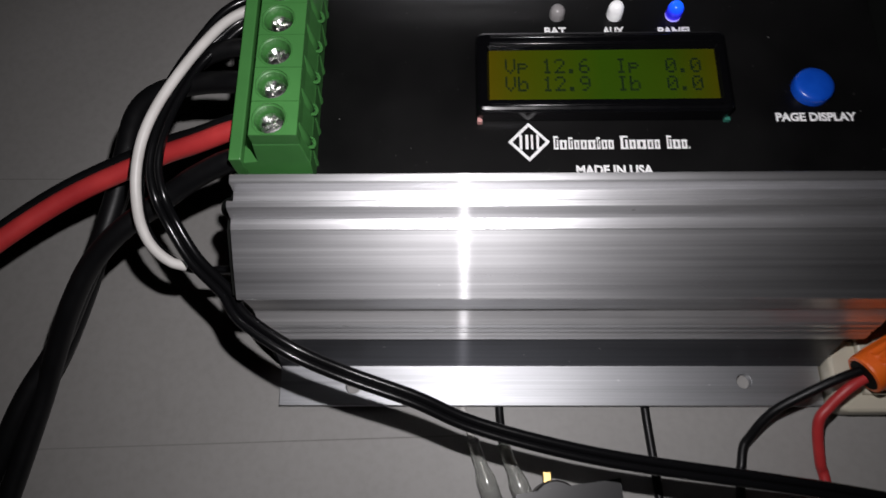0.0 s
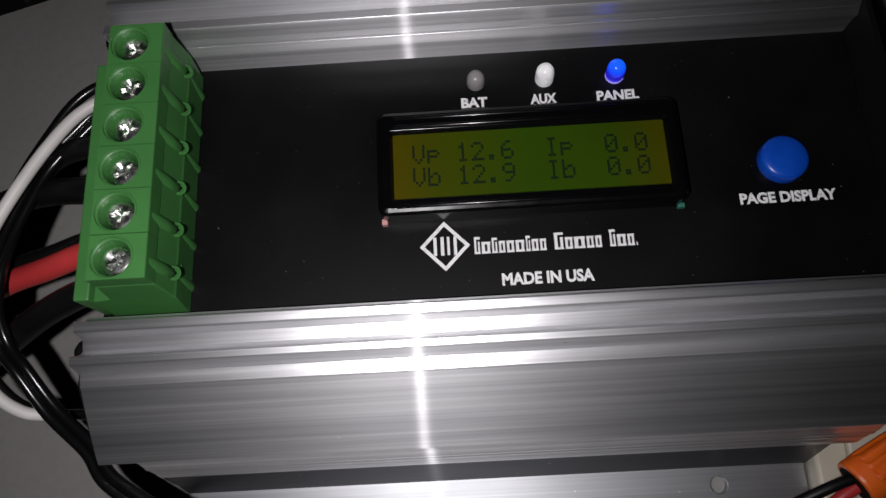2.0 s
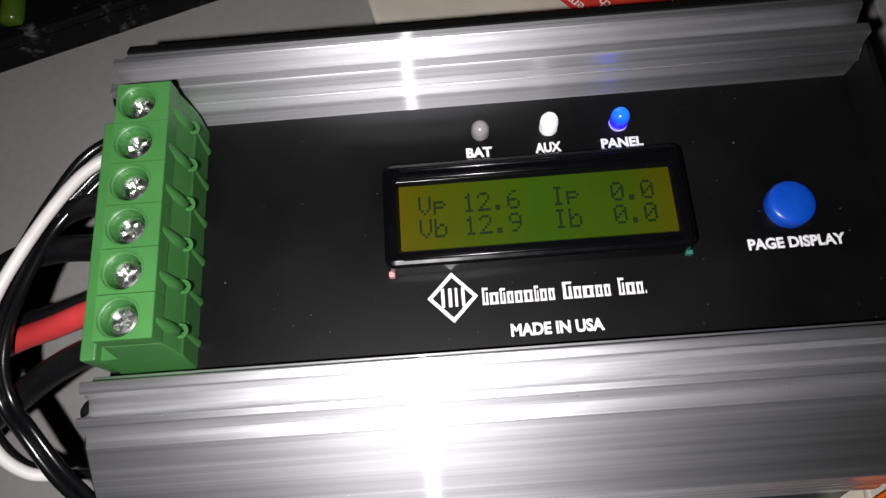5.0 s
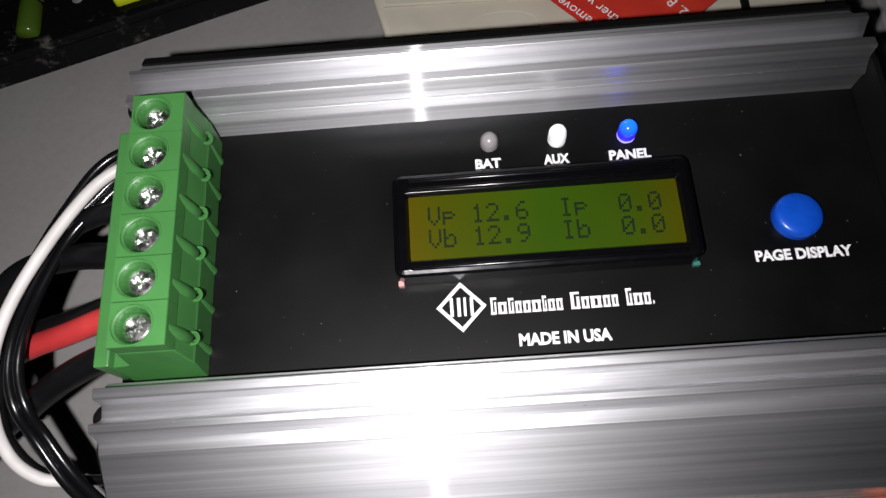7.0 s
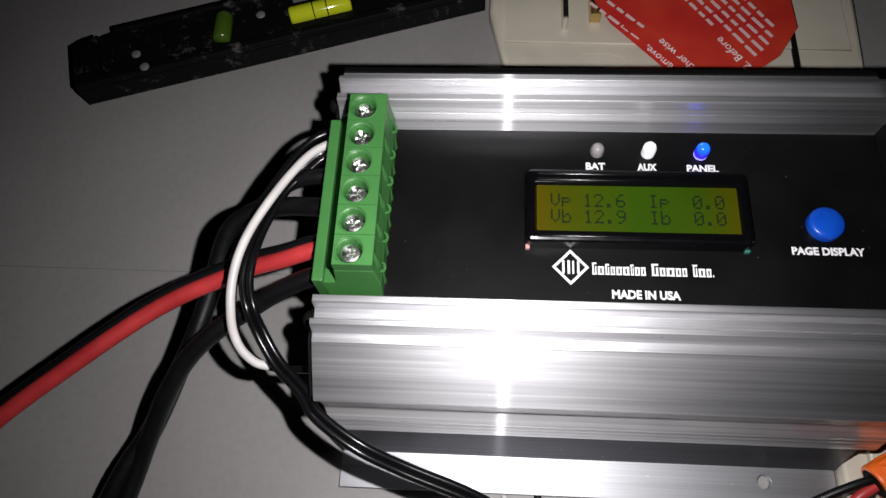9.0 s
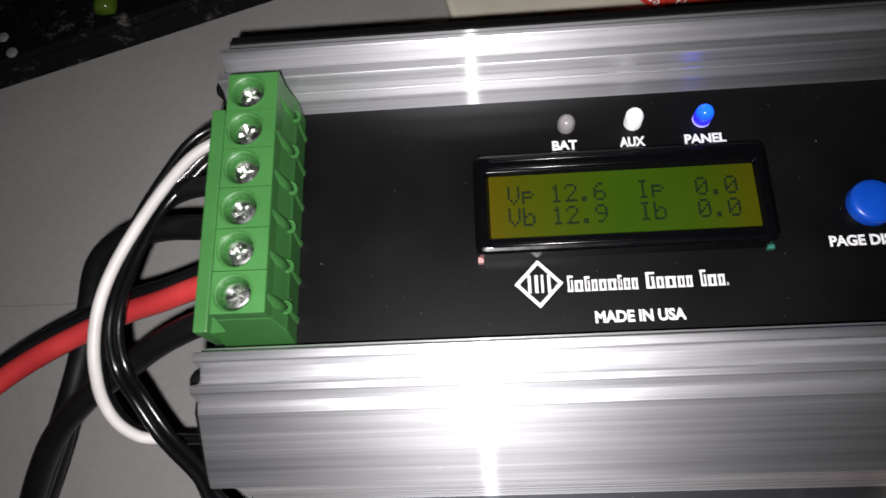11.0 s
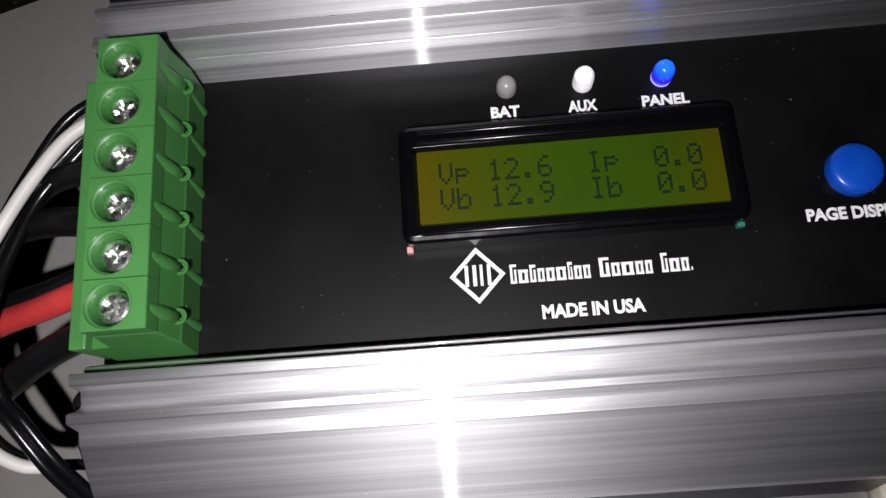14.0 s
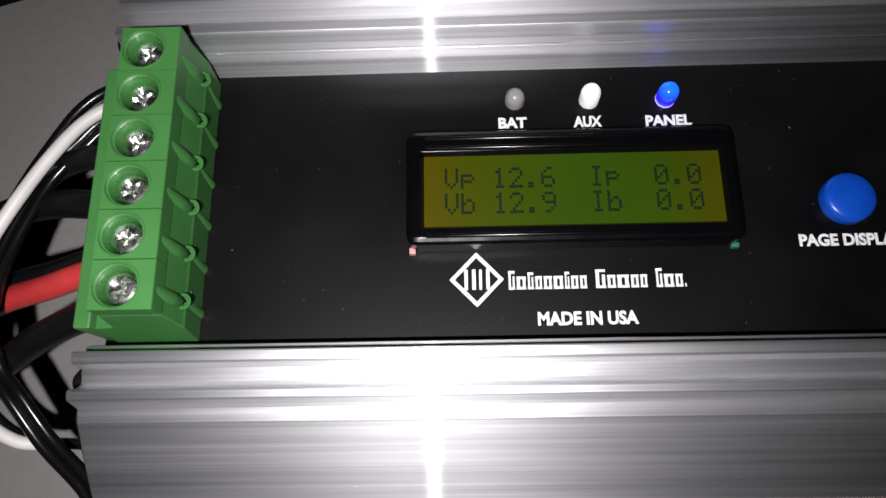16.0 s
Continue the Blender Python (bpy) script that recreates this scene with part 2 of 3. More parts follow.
def part(name, bm, mat, parent=None, label="", smooth=False, me=None):
    ob = new(name, me or mesh_of(name, bm, mat, smooth))
    if parent is not None:
        ob.parent = parent
        up, base = parent, Vector((0, 0, 0))
        while up is not None:
            base += up.location
            up = up.parent
        ob.location = -base
    return tagged(ob, label) if label else ob


def box(bm, x0, x1, y0, y1, z0, z1, bevel=0.0, seg=2):
    vs = [bm.verts.new(P(x, y, z)) for x in (x0, x1) for y in (y0, y1) for z in (z0, z1)]
    q = [(0, 1, 3, 2), (4, 6, 7, 5), (0, 4, 5, 1), (2, 3, 7, 6), (0, 2, 6, 4), (1, 5, 7, 3)]
    fs = [bm.faces.new([vs[i] for i in f]) for f in q]
    if bevel:
        es = {e for f in fs for e in f.edges}
        bmesh.ops.bevel(bm, geom=list(es), offset=bevel / 1000, segments=seg, profile=0.5, affect="EDGES", clamp_overlap=True)
    return bm


def prism(bm, pts, lo, hi, axis="x"):
    """A closed outline pushed along an axis: pts are (y, z) for x, (x, z) for y and (x, y) for z."""
    place = {"x": lambda a, b, c: P(c, a, b), "y": lambda a, b, c: P(a, c, b), "z": lambda a, b, c: P(a, b, c)}[axis]
    one = [bm.verts.new(place(a, b, lo)) for a, b in pts]
    two = [bm.verts.new(place(a, b, hi)) for a, b in pts]
    bm.faces.new(one[::-1])
    bm.faces.new(two)
    for i in range(len(pts)):
        j = (i + 1) % len(pts)
        bm.faces.new((one[i], one[j], two[j], two[i]))
    return bm


def lathe(bm, profile, at, axis=(0, 0, 1), n=24):
    """Turn (radius, height) rows round an axis through a place."""
    turn = Vector((0, 0, 1)).rotation_difference(Vector(axis)).to_matrix()
    rings = []
    for r, h in profile:
        if r < 1e-6:
            rings.append([bm.verts.new(P(*at) + turn @ Vector((0, 0, h / 1000)))])
        else:
            rings.append([bm.verts.new(P(*at) + turn @ Vector((r * math.cos(k * math.tau / n), r * math.sin(k * math.tau / n), h)) / 1000) for k in range(n)])
    for a, b in zip(rings, rings[1:]):
        for k in range(n):
            l = (k + 1) % n
            if len(a) == 1 and len(b) > 1:
                bm.faces.new((a[0], b[l], b[k]))
            elif len(b) == 1 and len(a) > 1:
                bm.faces.new((a[k], a[l], b[0]))
            elif len(a) > 1:
                bm.faces.new((a[k], a[l], b[l], b[k]))
    return bm


def from_curve(name, cu, mat, m=None):
    """Turn curve or letter data into a plain mesh."""
    tmp = new("tmp_curve", cu)
    bpy.context.view_layer.update()
    me = bpy.data.meshes.new_from_object(tmp.evaluated_get(bpy.context.evaluated_depsgraph_get()))
    bpy.data.objects.remove(tmp)
    bpy.data.curves.remove(cu)
    if m:
        me.transform(m)
    me.materials.clear()
    me.materials.append(mat)
    me.name = name
    return me


def letters(text, x, y, z, size, mat, width=None, spin=0.0, depth=0.06, bold=0.0, centre=True):
    """Raised letters lying flat: x, y is the middle (or start) of the base line, size the capital height."""
    cu = bpy.data.curves.new("letters", "FONT")
    cu.body, cu.size, cu.extrude = text, size / 1000 / 0.69, depth / 2000
    cu.offset = bold / 1000
    cu.align_x = "CENTER" if centre else "LEFT"
    cu.resolution_u = 3
    me = from_curve("letters", cu, mat)
    xs = [v.co.x for v in me.vertices]
    k = width / 1000 / (max(xs) - min(xs)) if width else 1.0
    me.transform(Matrix.Translation(P(x, y, z + depth / 2)) @ pose(0, 0, 0, 0, 0, spin) @ Matrix.Diagonal((k, 1, 1, 1)))
    return me


def outline_mesh(name, loops, z0, z1, mat, bevel=0.0):
    """A flat plate of given outlines (later loops are holes)."""
    cu = bpy.data.curves.new(name, "CURVE")
    cu.dimensions, cu.fill_mode = "2D", "BOTH"
    cu.extrude = (z1 - z0) / 2000 - bevel / 1000
    cu.bevel_depth, cu.bevel_resolution = bevel / 1000, 1
    for pts in loops:
        s = cu.splines.new("POLY")
        s.points.add(len(pts) - 1)
        s.use_cyclic_u = True
        for p, (x, y) in zip(s.points, pts):
            p.co = (x / 1000, y / 1000, 0, 1)
    return from_curve(name, cu, mat, Matrix.Translation((0, 0, ((z0 + z1) / 2 + TOP) / 1000)))


def circle(x, y, r, n=24):
    return [(x + r * math.cos(k * math.tau / n), y + r * math.sin(k * math.tau / n)) for k in range(n)]


def cable_mesh(name, pts, r, mat, n=12, twin=0.0):
    """A round cable through a few places, smoothly bent; twin: two cores side by side."""
    ps = [P(*p) for p in pts]
    ps = [2 * ps[0] - ps[1]] + ps + [2 * ps[-1] - ps[-2]]
    line = []
    for i in range(1, len(ps) - 2):
        a, b, c, d = ps[i - 1 : i + 3]
        for s in range(8):
            t = s / 8
            line.append(0.5 * ((2 * b) + (c - a) * t + (2 * a - 5 * b + 4 * c - d) * t * t + (3 * b - a - 3 * c + d) * t**3))
    line.append(ps[-2])
    bm = bmesh.new()
    for off in ((-twin, twin) if twin else (0.0,)):
        rings = []
        for i, p in enumerate(line):
            way = (line[min(i + 1, len(line) - 1)] - line[max(i - 1, 0)]).normalized()
            side = way.cross(Vector((0, 0, 1)))
            side = side.normalized() if side.length > 0.05 else Vector((1, 0, 0))
            up = side.cross(way).normalized()
            mid = p + side * off / 1000
            rings.append([bm.verts.new(mid + (side * math.cos(k * math.tau / n) + up * math.sin(k * math.tau / n)) * r / 1000) for k in range(n)])
        for a, b in zip(rings, rings[1:]):
            for k in range(n):
                l = (k + 1) % n
                bm.faces.new((a[k], a[l], b[l], b[k]))
        bm.faces.new(rings[0])
        bm.faces.new(rings[-1][::-1])
    return mesh_of(name, bm, mat, True)


def cable(name, pts, r, mat, label, twin=0.0, group=""):
    return tagged(new(name, cable_mesh(name, pts, r, mat, 14, twin)), label, "cable", group)


# ---- the room: table, walls, floor and ceiling ----
TABLE_Z = -60.5
bm = box(bmesh.new(), -650, 560, -420, 300, TABLE_Z - 30, TABLE_Z, 2.0)
tagged(new("table", mesh_of("table", bm, TABLE)), "white painted table top with scuffs and dirt specks", "table")


def room():
    H0, H1 = -820.0, 1600.0
    for name, b in (
        ("wall_north", (-1500, 1500, 900, 1000, H0, H1)),
        ("wall_south", (-1500, 1500, -1600, -1500, H0, H1)),
        ("wall_east", (1500, 1600, -1500, 900, H0, H1)),
        ("wall_west", (-1600, -1500, -1500, 900, H0, H1)),
    ):
        tagged(new(name, mesh_of(name, box(bmesh.new(), *b), GREY_WALL)), "plain grey painted wall in the dark", "wall", kind="structure")
    tagged(new("floor", mesh_of("floor", box(bmesh.new(), -1600, 1600, -1600, 1000, H0 - 60, H0), FLOOR)), "dark plain floor under the table", "floor", kind="structure")
    tagged(new("ceiling", mesh_of("ceiling", box(bmesh.new(), -1600, 1600, -1600, 1000, H1, H1 + 60), GREY_WALL)), "plain grey ceiling in the dark", "ceiling", kind="structure")


room()
table = bpy.data.objects["table"]
for k, (x, y) in enumerate(((-610, -380), (520, -380), (-610, 260), (520, 260))):
    part("leg", box(bmesh.new(), x - 25, x + 25, y - 25, y + 25, -820, TABLE_Z - 30, 2.0), TABLE, table)

# fine scored joints across the table top
for y, tilt in ((-82.7, 1.9), (10.0, -0.4)):
    bm = box(bmesh.new(), -640, -72 if y > 0 else -4, -0.22, 0.22, TABLE_Z - 0.5, TABLE_Z + 0.04)
    bmesh.ops.transform(bm, matrix=Matrix.Translation((0, y / 1000, 0)) @ pose(0, 0, 0, 0, 0, tilt), verts=bm.verts)
    part("joint", bm, JOINT, table, "faint grey joint in the table top")

# ---- the charge controller ----
X0, X1 = -65.8, 119.0
YC = 12.3
controller = thing("charge_controller", "solar charge controller in a brushed aluminium housing on a table", "controller", at=(29, YC, TABLE_Z))


def housing():
    front = [
        (-20.5, -1.5), (-20.5, 4.4), (-20.7, 5.2), (-21.0, 7.4), (-21.5, 9.4), (-22.3, 10.0), (-22.4, 7.2), (-22.7, 7.2), (-23.0, 10.0), (-23.3, 14.7), (-23.6, 15.05),
        (-25.4, 14.7), (-25.8, 14.3), (-26.3, 10.5), (-29.0, 9.9), (-29.7, 10.6), (-30.3, 12.2), (-30.8, 14.6), (-31.2, 15.1), (-32.6, 14.8), (-32.9, 14.4),
        (-34.1, 10.2), (-36.8, 9.6), (-37.2, 9.2), (-41.5, 6.5), (-45.5, 3.9), (-49.5, 1.1), (-52.5, -1.2), (-52.7, -1.8), (-52.2, -2.6),
        (-51.2, -3.0), (-51.2, -17.5), (-53.3, -25.0), (-53.9, -26.2), (-54.1, -28.4), (-53.7, -28.7), (-54.4, -29.7), (-54.7, -31.7), (-54.3, -32.0), (-55.1, -33.1),
        (-55.5, -34.8), (-55.8, -36.8), (-53.0, -37.2), (-53.0, -57.4),
    ]
    edge = front.index((-37.2, 9.2))
    # the rear rails lean their faces towards the panel
    inner = [(-20.5, -1.5), (-20.5, 6.2), (-20.1, 6.7), (-20.15, 7.3), (-21.4, 9.1), (-21.55, 8.7), (-21.75, 9.6), (-22.5, 10.8), (-22.7, 11.6), (-22.75, 14.7), (-23.0, 15.05)]
    inner += [(-25.4, 14.7), (-25.8, 14.3), (-26.3, 9.4), (-27.2, 9.2), (-28.6, 10.4), (-30.2, 13.0), (-30.9, 14.7), (-31.2, 15.1)]
    rear = inner + front[front.index((-32.6, 14.8)) : edge + 1] + [(-41.1, 6.6), (-41.6, 5.8), (-41.6, -21.0)] + front[front.index((-53.3, -25.0)) :]
    back = [(2 * YC - y, z) for y, z in reversed(rear)]
    return prism(bmesh.new(), front + back, X0, X1)


heat_sink = part("heat_sink", housing(), ALU, controller, "brushed extruded aluminium heat sink with rails and ridges")
w = heat_sink.modifiers.new("soft_edges", "BEVEL")
w.width, w.segments, w.limit_method, w.angle_limit = 0.00018, 2, "ANGLE", radians(35)

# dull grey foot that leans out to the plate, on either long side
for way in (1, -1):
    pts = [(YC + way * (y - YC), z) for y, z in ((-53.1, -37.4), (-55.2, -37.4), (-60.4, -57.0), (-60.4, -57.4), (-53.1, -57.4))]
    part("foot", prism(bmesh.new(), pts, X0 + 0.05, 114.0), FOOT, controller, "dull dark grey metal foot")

# added black strip: paints the dark room's reflection on the rear metal slope
part("rear_dark_reflection", prism(bmesh.new(), [(2 * YC + a, b) for a, b in ((38.2, 8.7), (38.4, 9.4), (41.2, 8.0), (42.2, 6.8), (42.2, 1.0), (41.65, 1.0), (41.65, 5.9), (41.1, 6.7))], X0 + 0.05, X1 - 0.05), DARK, controller, "added black strip painting the dark reflection along the rear edge of the housing")

# mounting plate with a row of round holes
plate_loops = [[(-65.8, -73.3), (113.5, -73.3), (113.5, 98), (-65.8, 98)], circle(-41.4, -67.2, 2.6), circle(88.6, -65.4, 2.6), circle(-41.4, 91, 2.6), circle(88.6, 91, 2.6)]
part("mounting_plate", None, None, controller, "flat aluminium mounting plate with round holes", me=outline_mesh("mounting_plate", plate_loops, TABLE_Z, TABLE_Z + 3.0, ALU_PLATE, 0.15))

# black end plates with screw heads
for x, s in ((X0, -1), (X1, 1)):
    rise = 6.5 if s < 0 else 11.0
    pts = [(-36, 7.5), (-51, -3), (-50, -20), (-54.5, -35), (-59 if s < 0 else -52.5, -57)]
    pts += [(2 * YC + 59, -57), (2 * YC + 54.5, -35), (2 * YC + 41, -20), (2 * YC + 41, 4), (2 * YC + 36, 7.5)]
    pts = [(-21, rise if s > 0 else -1), (-21.2, rise)] + pts + [(2 * YC + 21.2, rise), (2 * YC + 21, rise if s > 0 else -1)]
    cap = part("end_plate", prism(bmesh.new(), pts, x + 0.2 * s, x + 1.6 * s), DARK, controller, "black end plate")
    for y, z in ((-28.0, 3.0), (-40.0, -8.0), (2 * YC + 28.0, 3.0), (2 * YC + 40, -8), (-46, -48), (2 * YC + 46, -48)):
        part("end_screw", lathe(bmesh.new(), [(0, 3.6), (1.6, 3.4), (2.7, 2.4), (3.0, 1.6), (3.0, 0)], (x + 1.4 * s, y, z), (s, 0, 0), 16), DARK, cap, smooth=True)

part("face_panel", box(bmesh.new(), X0 + 0.3, X1 - 0.2, -20.4, 2 * YC + 20.4, -1.4, 0.0, 0.12), PANEL, controller, "matt black face panel with white printing")


# ---- terminal block ----
BX = -54.0
POLES = [37.9 - 10.08 * k for k in range(6)]


def terminal_block():
    y0, y1 = -17.3, 43.0
    top = 24.6
    bm = prism(bmesh.new(), [(-63.8, 0.05), (-46.2, 0.05), (-45.6, 10.6), (-45.8, 11.4), (-46.8, 19.6), (-59.2, 19.6), (-59.8, 11.8), (-63.8, 11.2)], y0, y1, "y")
    for v in bm.verts:
        # the near end leans out towards its foot
        if v.co.y < 0:
            v.co.y -= 0.0022 * (1 - (v.co.z - TOP / 1000) / 0.0196)
    ob = part("terminal_block", bm, GREEN, controller, "six-way green plastic screw terminal block")
    w = ob.modifiers.new("soft_edges", "BEVEL")
    w.width, w.segments, w.limit_method, w.angle_limit = 0.0003, 2, "ANGLE", radians(30)
    edges = [y1] + [y + 5.04 for y in POLES[1:]] + [y0]
    for k, y in enumerate(POLES):
        # the top of each pole: a slab with a round funnel down to the screw
        hi, lo = edges[k] - 0.06, edges[k + 1] + 0.06
        xa, xb = -58.9, -46.6
        n = 32
        bm = bmesh.new()
        outer = []
        for i in range(n):
            a = (i + 0.5) * math.tau / n
            c, d = math.cos(a), math.sin(a)
            reach = min(((xb - BX) if c > 0 else (BX - xa)) / max(abs(c), 1e-6), ((hi - y) if d > 0 else (y - lo)) / max(abs(d), 1e-6))
            outer.append((BX + c * reach, y + d * reach))
        cx = [(xa, lo), (xb, lo), (xb, hi), (xa, hi)]
        for q in cx:
            j = min(range(n), key=lambda i: (outer[i][0] - q[0]) ** 2 + (outer[i][1] - q[1]) ** 2)
            outer[j] = q
        rows = [[(x, yy, 19.7) for x, yy in outer], [(x, yy, top - 0.25) for x, yy in outer]]
        rows.append([(BX + (x - BX) * 0.985, y + (yy - y) * 0.985, top) for x, yy in outer])
        for r, z in ((4.75, top), (4.68, top + 0.2), (4.4, top + 0.2), (4.3, top - 0.3), (4.1, top - 0.5), (3.95, top - 0.6), (3.75, top - 2.4), (3.4, 19.8)):
            rows.append([(BX + r * math.cos((i + 0.5) * math.tau / n), y + r * math.sin((i + 0.5) * math.tau / n), z) for i in range(n)])
        rings = [[bm.verts.new(P(*p)) for p in r] for r in rows]
        for a, b in zip(rings, rings[1:]):
            for i in range(n):
                j = (i + 1) % n
                bm.faces.new((a[i], a[j], b[j], b[i]))
        part("pole_top", bm, GREEN, ob)
        screw_part(ob, BX, y, 21.3, 25 + 37 * k)
        # probe guide down the side; a black disc paints the shade in its end hole
        rib = lathe(bmesh.new(), [(0, -0.4), (1.3, 0.0), (1.6, 1.2), (1.7, 7.0), (1.75, 10.6), (1.5, 10.9), (0, 10.9)], (-48.1, y - 0.6, 23.6), Vector((1.3, 0, -11.4)).normalized(), 18)
        part("probe_guide", rib, GREEN, ob, smooth=True)
        eye = (-45.7, y - 0.6, 12.6)
        tilt = Vector((0.78, -0.22, 0.58)).normalized()
        part("probe_collar", lathe(bmesh.new(), [(1.7, -1.8), (1.75, 0.2), (1.6, 0.5), (1.0, 0.5), (0.9, -0.1), (0, -0.2)], eye, tilt, 20), GREEN, ob, smooth=False)
        part("probe_hole_shade", lathe(bmesh.new(), [(0.9, 0.1), (0, 0.12)], eye, tilt, 4), DARK, ob)
        part("probe_boss", lathe(bmesh.new(), [(1.5, 0), (1.5, 11.4), (1.2, 11.8), (0, 11.8)], (-47.1, y - 0.6, 0.2), (0, 0, 1), 16), GREEN, ob, smooth=True)
        part("side_pip", lathe(bmesh.new(), [(0.35, 0), (0.3, 0.25), (0, 0.35)], (-45.85, y + 2.2, 8.5), (1, 0, 0), 10), GREEN, ob, smooth=True)
        # black sheet on the skirt paints the shade of the wire opening
        part("wire_throat_shade", box(bmesh.new(), -67.5, -67.1, y - 3.4, y + 3.4, 1.0, 9.4, 0.1), DARK, ob)
    part("skirt", box(bmesh.new(), -67.2, -63.7, y0 - 1.2, y1 - 3.0, -1.0, 13.6, 0.4), GREEN, ob)
    return ob


def screw_part(parent, x, y, z, spin):
    """A pan-head screw with a cross slot."""
    bm = lathe(bmesh.new(), [(3.2, -1.4), (3.2, 0.5), (2.95, 0.8), (2.4, 0.95)], (x, y, z), (0, 0, 1), 24)
    # the cross recess: a star of wedges that fall to the middle
    c, n = bm.verts.new(P(x, y, z + 0.15)), 24
    rim = [v for v in bm.verts if abs(v.co.z - P(0, 0, z + 0.95).z) < 1e-7]
    rim.sort(key=lambda v: math.atan2(v.co.y - c.co.y, v.co.x - c.co.x))
    mid = []
    for k, v in enumerate(rim):
        a = math.atan2(v.co.y - c.co.y, v.co.x - c.co.x) + radians(spin)
        slot = abs(math.sin(2 * a)) < 0.5
        d = v.co - c.co
        mid.append(bm.verts.new(c.co + Vector((d.x, d.y, 0)) * 0.55 + Vector((0, 0, (0.0 if slot else 0.95) / 1000))))
    for k in range(len(rim)):
        l = (k + 1) % len(rim)
        bm.faces.new((rim[k], rim[l], mid[l], mid[k]))
        bm.faces.new((mid[k], mid[l], c))
    return part("screw", bm, STEEL, parent, "bright cross-head screw")


terminal_block()


# ---- display module ----
GLYPHS = {
    "V": "10001 10001 10001 10001 10001 01010 00100",
    "p": "00000 00000 11110 10001 11110 10000 10000",
    "b": "10000 10000 10110 11001 10001 10001 11110",
    "I": "01110 00100 00100 00100 00100 00100 01110",
    "1": "00100 01100 00100 00100 00100 00100 01110",
    "2": "01110 10001 00001 00010 00100 01000 11111",
    "6": "00110 01000 10000 11110 10001 10001 01110",
    "9": "01110 10001 10001 01111 00001 00010 01100",
    "0": "01110 10001 10011 10101 11001 10001 01110",
    ".": "00000 00000 00000 00000 00000 01100 01100",
}
SCREEN_Z = 5.2


def display():
    lcd = part("display_module", box(bmesh.new(), -0.6, 71.6, 0.1, 26.4, 0.02, 1.0, 0.1), BEZEL, controller, "two-line character display with gloss black bezel")
    x0, x1, y0, y1 = -0.9, 71.9, -0.1, 26.6
    a0, a1, b0, b1 = 3.0, 68.2, 4.1, 20.6
    # bezel: a frame with rounded outer shoulders and a sloped inner lip
    loops = [(0, 0, 1.0), (0, 0, 5.4), (0.5, 0.5, 6.1), (1.4, 1.4, 6.5), (None, 0.7, 6.5), (None, 0.0, SCREEN_Z)]
    bm, rings = bmesh.new(), []
    for ix, iy, z in loops:
        if ix is None:
            l, r, d, u, rad = a0 - iy, a1 + iy, b0 - iy, b1 + iy, 0.3
        else:
            l, r, d, u, rad = x0 + ix, x1 - ix, y0 + iy, y1 - iy, 2.4 - ix
        c = []
        for mx, my, turn in ((r - rad, u - rad, 0), (l + rad, u - rad, 90), (l + rad, d + rad, 180), (r - rad, d + rad, 270)):
            c += [(mx + rad * math.cos(radians(turn + q * 22.5)), my + rad * math.sin(radians(turn + q * 22.5))) for q in range(5)]
        rings.append([bm.verts.new(P(x, y, z)) for x, y in c])
    for a, b in zip(rings, rings[1:]):
        for k in range(len(a)):
            bm.faces.new((a[k], a[(k + 1) % len(a)], b[(k + 1) % len(a)], b[k]))
    bz = part("bezel", bm, BEZEL, lcd, "gloss black metal bezel")
    w = bz.modifiers.new("soft_edges", "BEVEL")
    w.width, w.segments, w.limit_method, w.angle_limit = 0.0004, 3, "ANGLE", radians(15)
    # glossy beads along the long sides of the bezel
    for y in (1.7, 22.2, 24.4):
        part("bezel_bead", lathe(bmesh.new(), [(0, 0), (0.4, 0.1), (0.6, 0.6), (0.6, 64.6), (0.4, 65.1), (0, 65.2)], (3.0, y, 6.2), (1, 0, 0), 16), BEZEL, lcd, smooth=True)
    part("screen", box(bmesh.new(), a0 - 0.05, a1 + 0.05, b0 - 0.05, b1 + 0.05, 3.0, SCREEN_Z), LCD, lcd, "yellow-green liquid crystal screen")
    px, py, dot, step = 0.605, 0.70, 0.55, 3.55
    for row, (text, y) in enumerate((("Vp 12.6  Ip  0.0", 12.75), ("Vb 12.9  Ib  0.0", 6.85))):
        bm = bmesh.new()
        for c, ch in enumerate(text):
            for r, bits in enumerate(GLYPHS.get(ch, "").split()):
                for k, bit in enumerate(bits):
                    if bit == "1":
                        x, yy = 7.6 + c * step + k * px, y + (6 - r) * py
                        vs = [bm.verts.new(P(x + u, yy + v, SCREEN_Z + 0.03)) for u, v in ((0, 0), (dot, 0), (dot, 0.64), (0, 0.64))]
                        bm.faces.new(vs)
        part("display_text", bm, LCD_INK, lcd)
    part("corner_tab", box(bmesh.new(), -0.5, 0.9, -0.9, 0.5, 0.02, 1.8, 0.15), material("pink_tab", (0.6, 0.3, 0.28), 0.5), lcd, "small pink corner tab")
    part("corner_tab", box(bmesh.new(), 70.0, 71.6, -0.7, 0.4, 0.02, 1.6, 0.15), material("green_board", (0.03, 0.16, 0.12), 0.4), lcd, "green circuit board corner")


display()


# ---- lamps, button and printing on the panel ----
def led(x, y, mat, label, drop=0.0):
    bm = lathe(bmesh.new(), [(2.3, 0.03), (2.3, 3.4 - drop), (2.2, 4.2 - drop), (1.8, 5.1 - drop), (1.1, 5.7 - drop), (0, 5.9 - drop)], (x, y, 0), (0, 0, 1), 24)
    return part("indicator_led", bm, mat, controller, label, True)


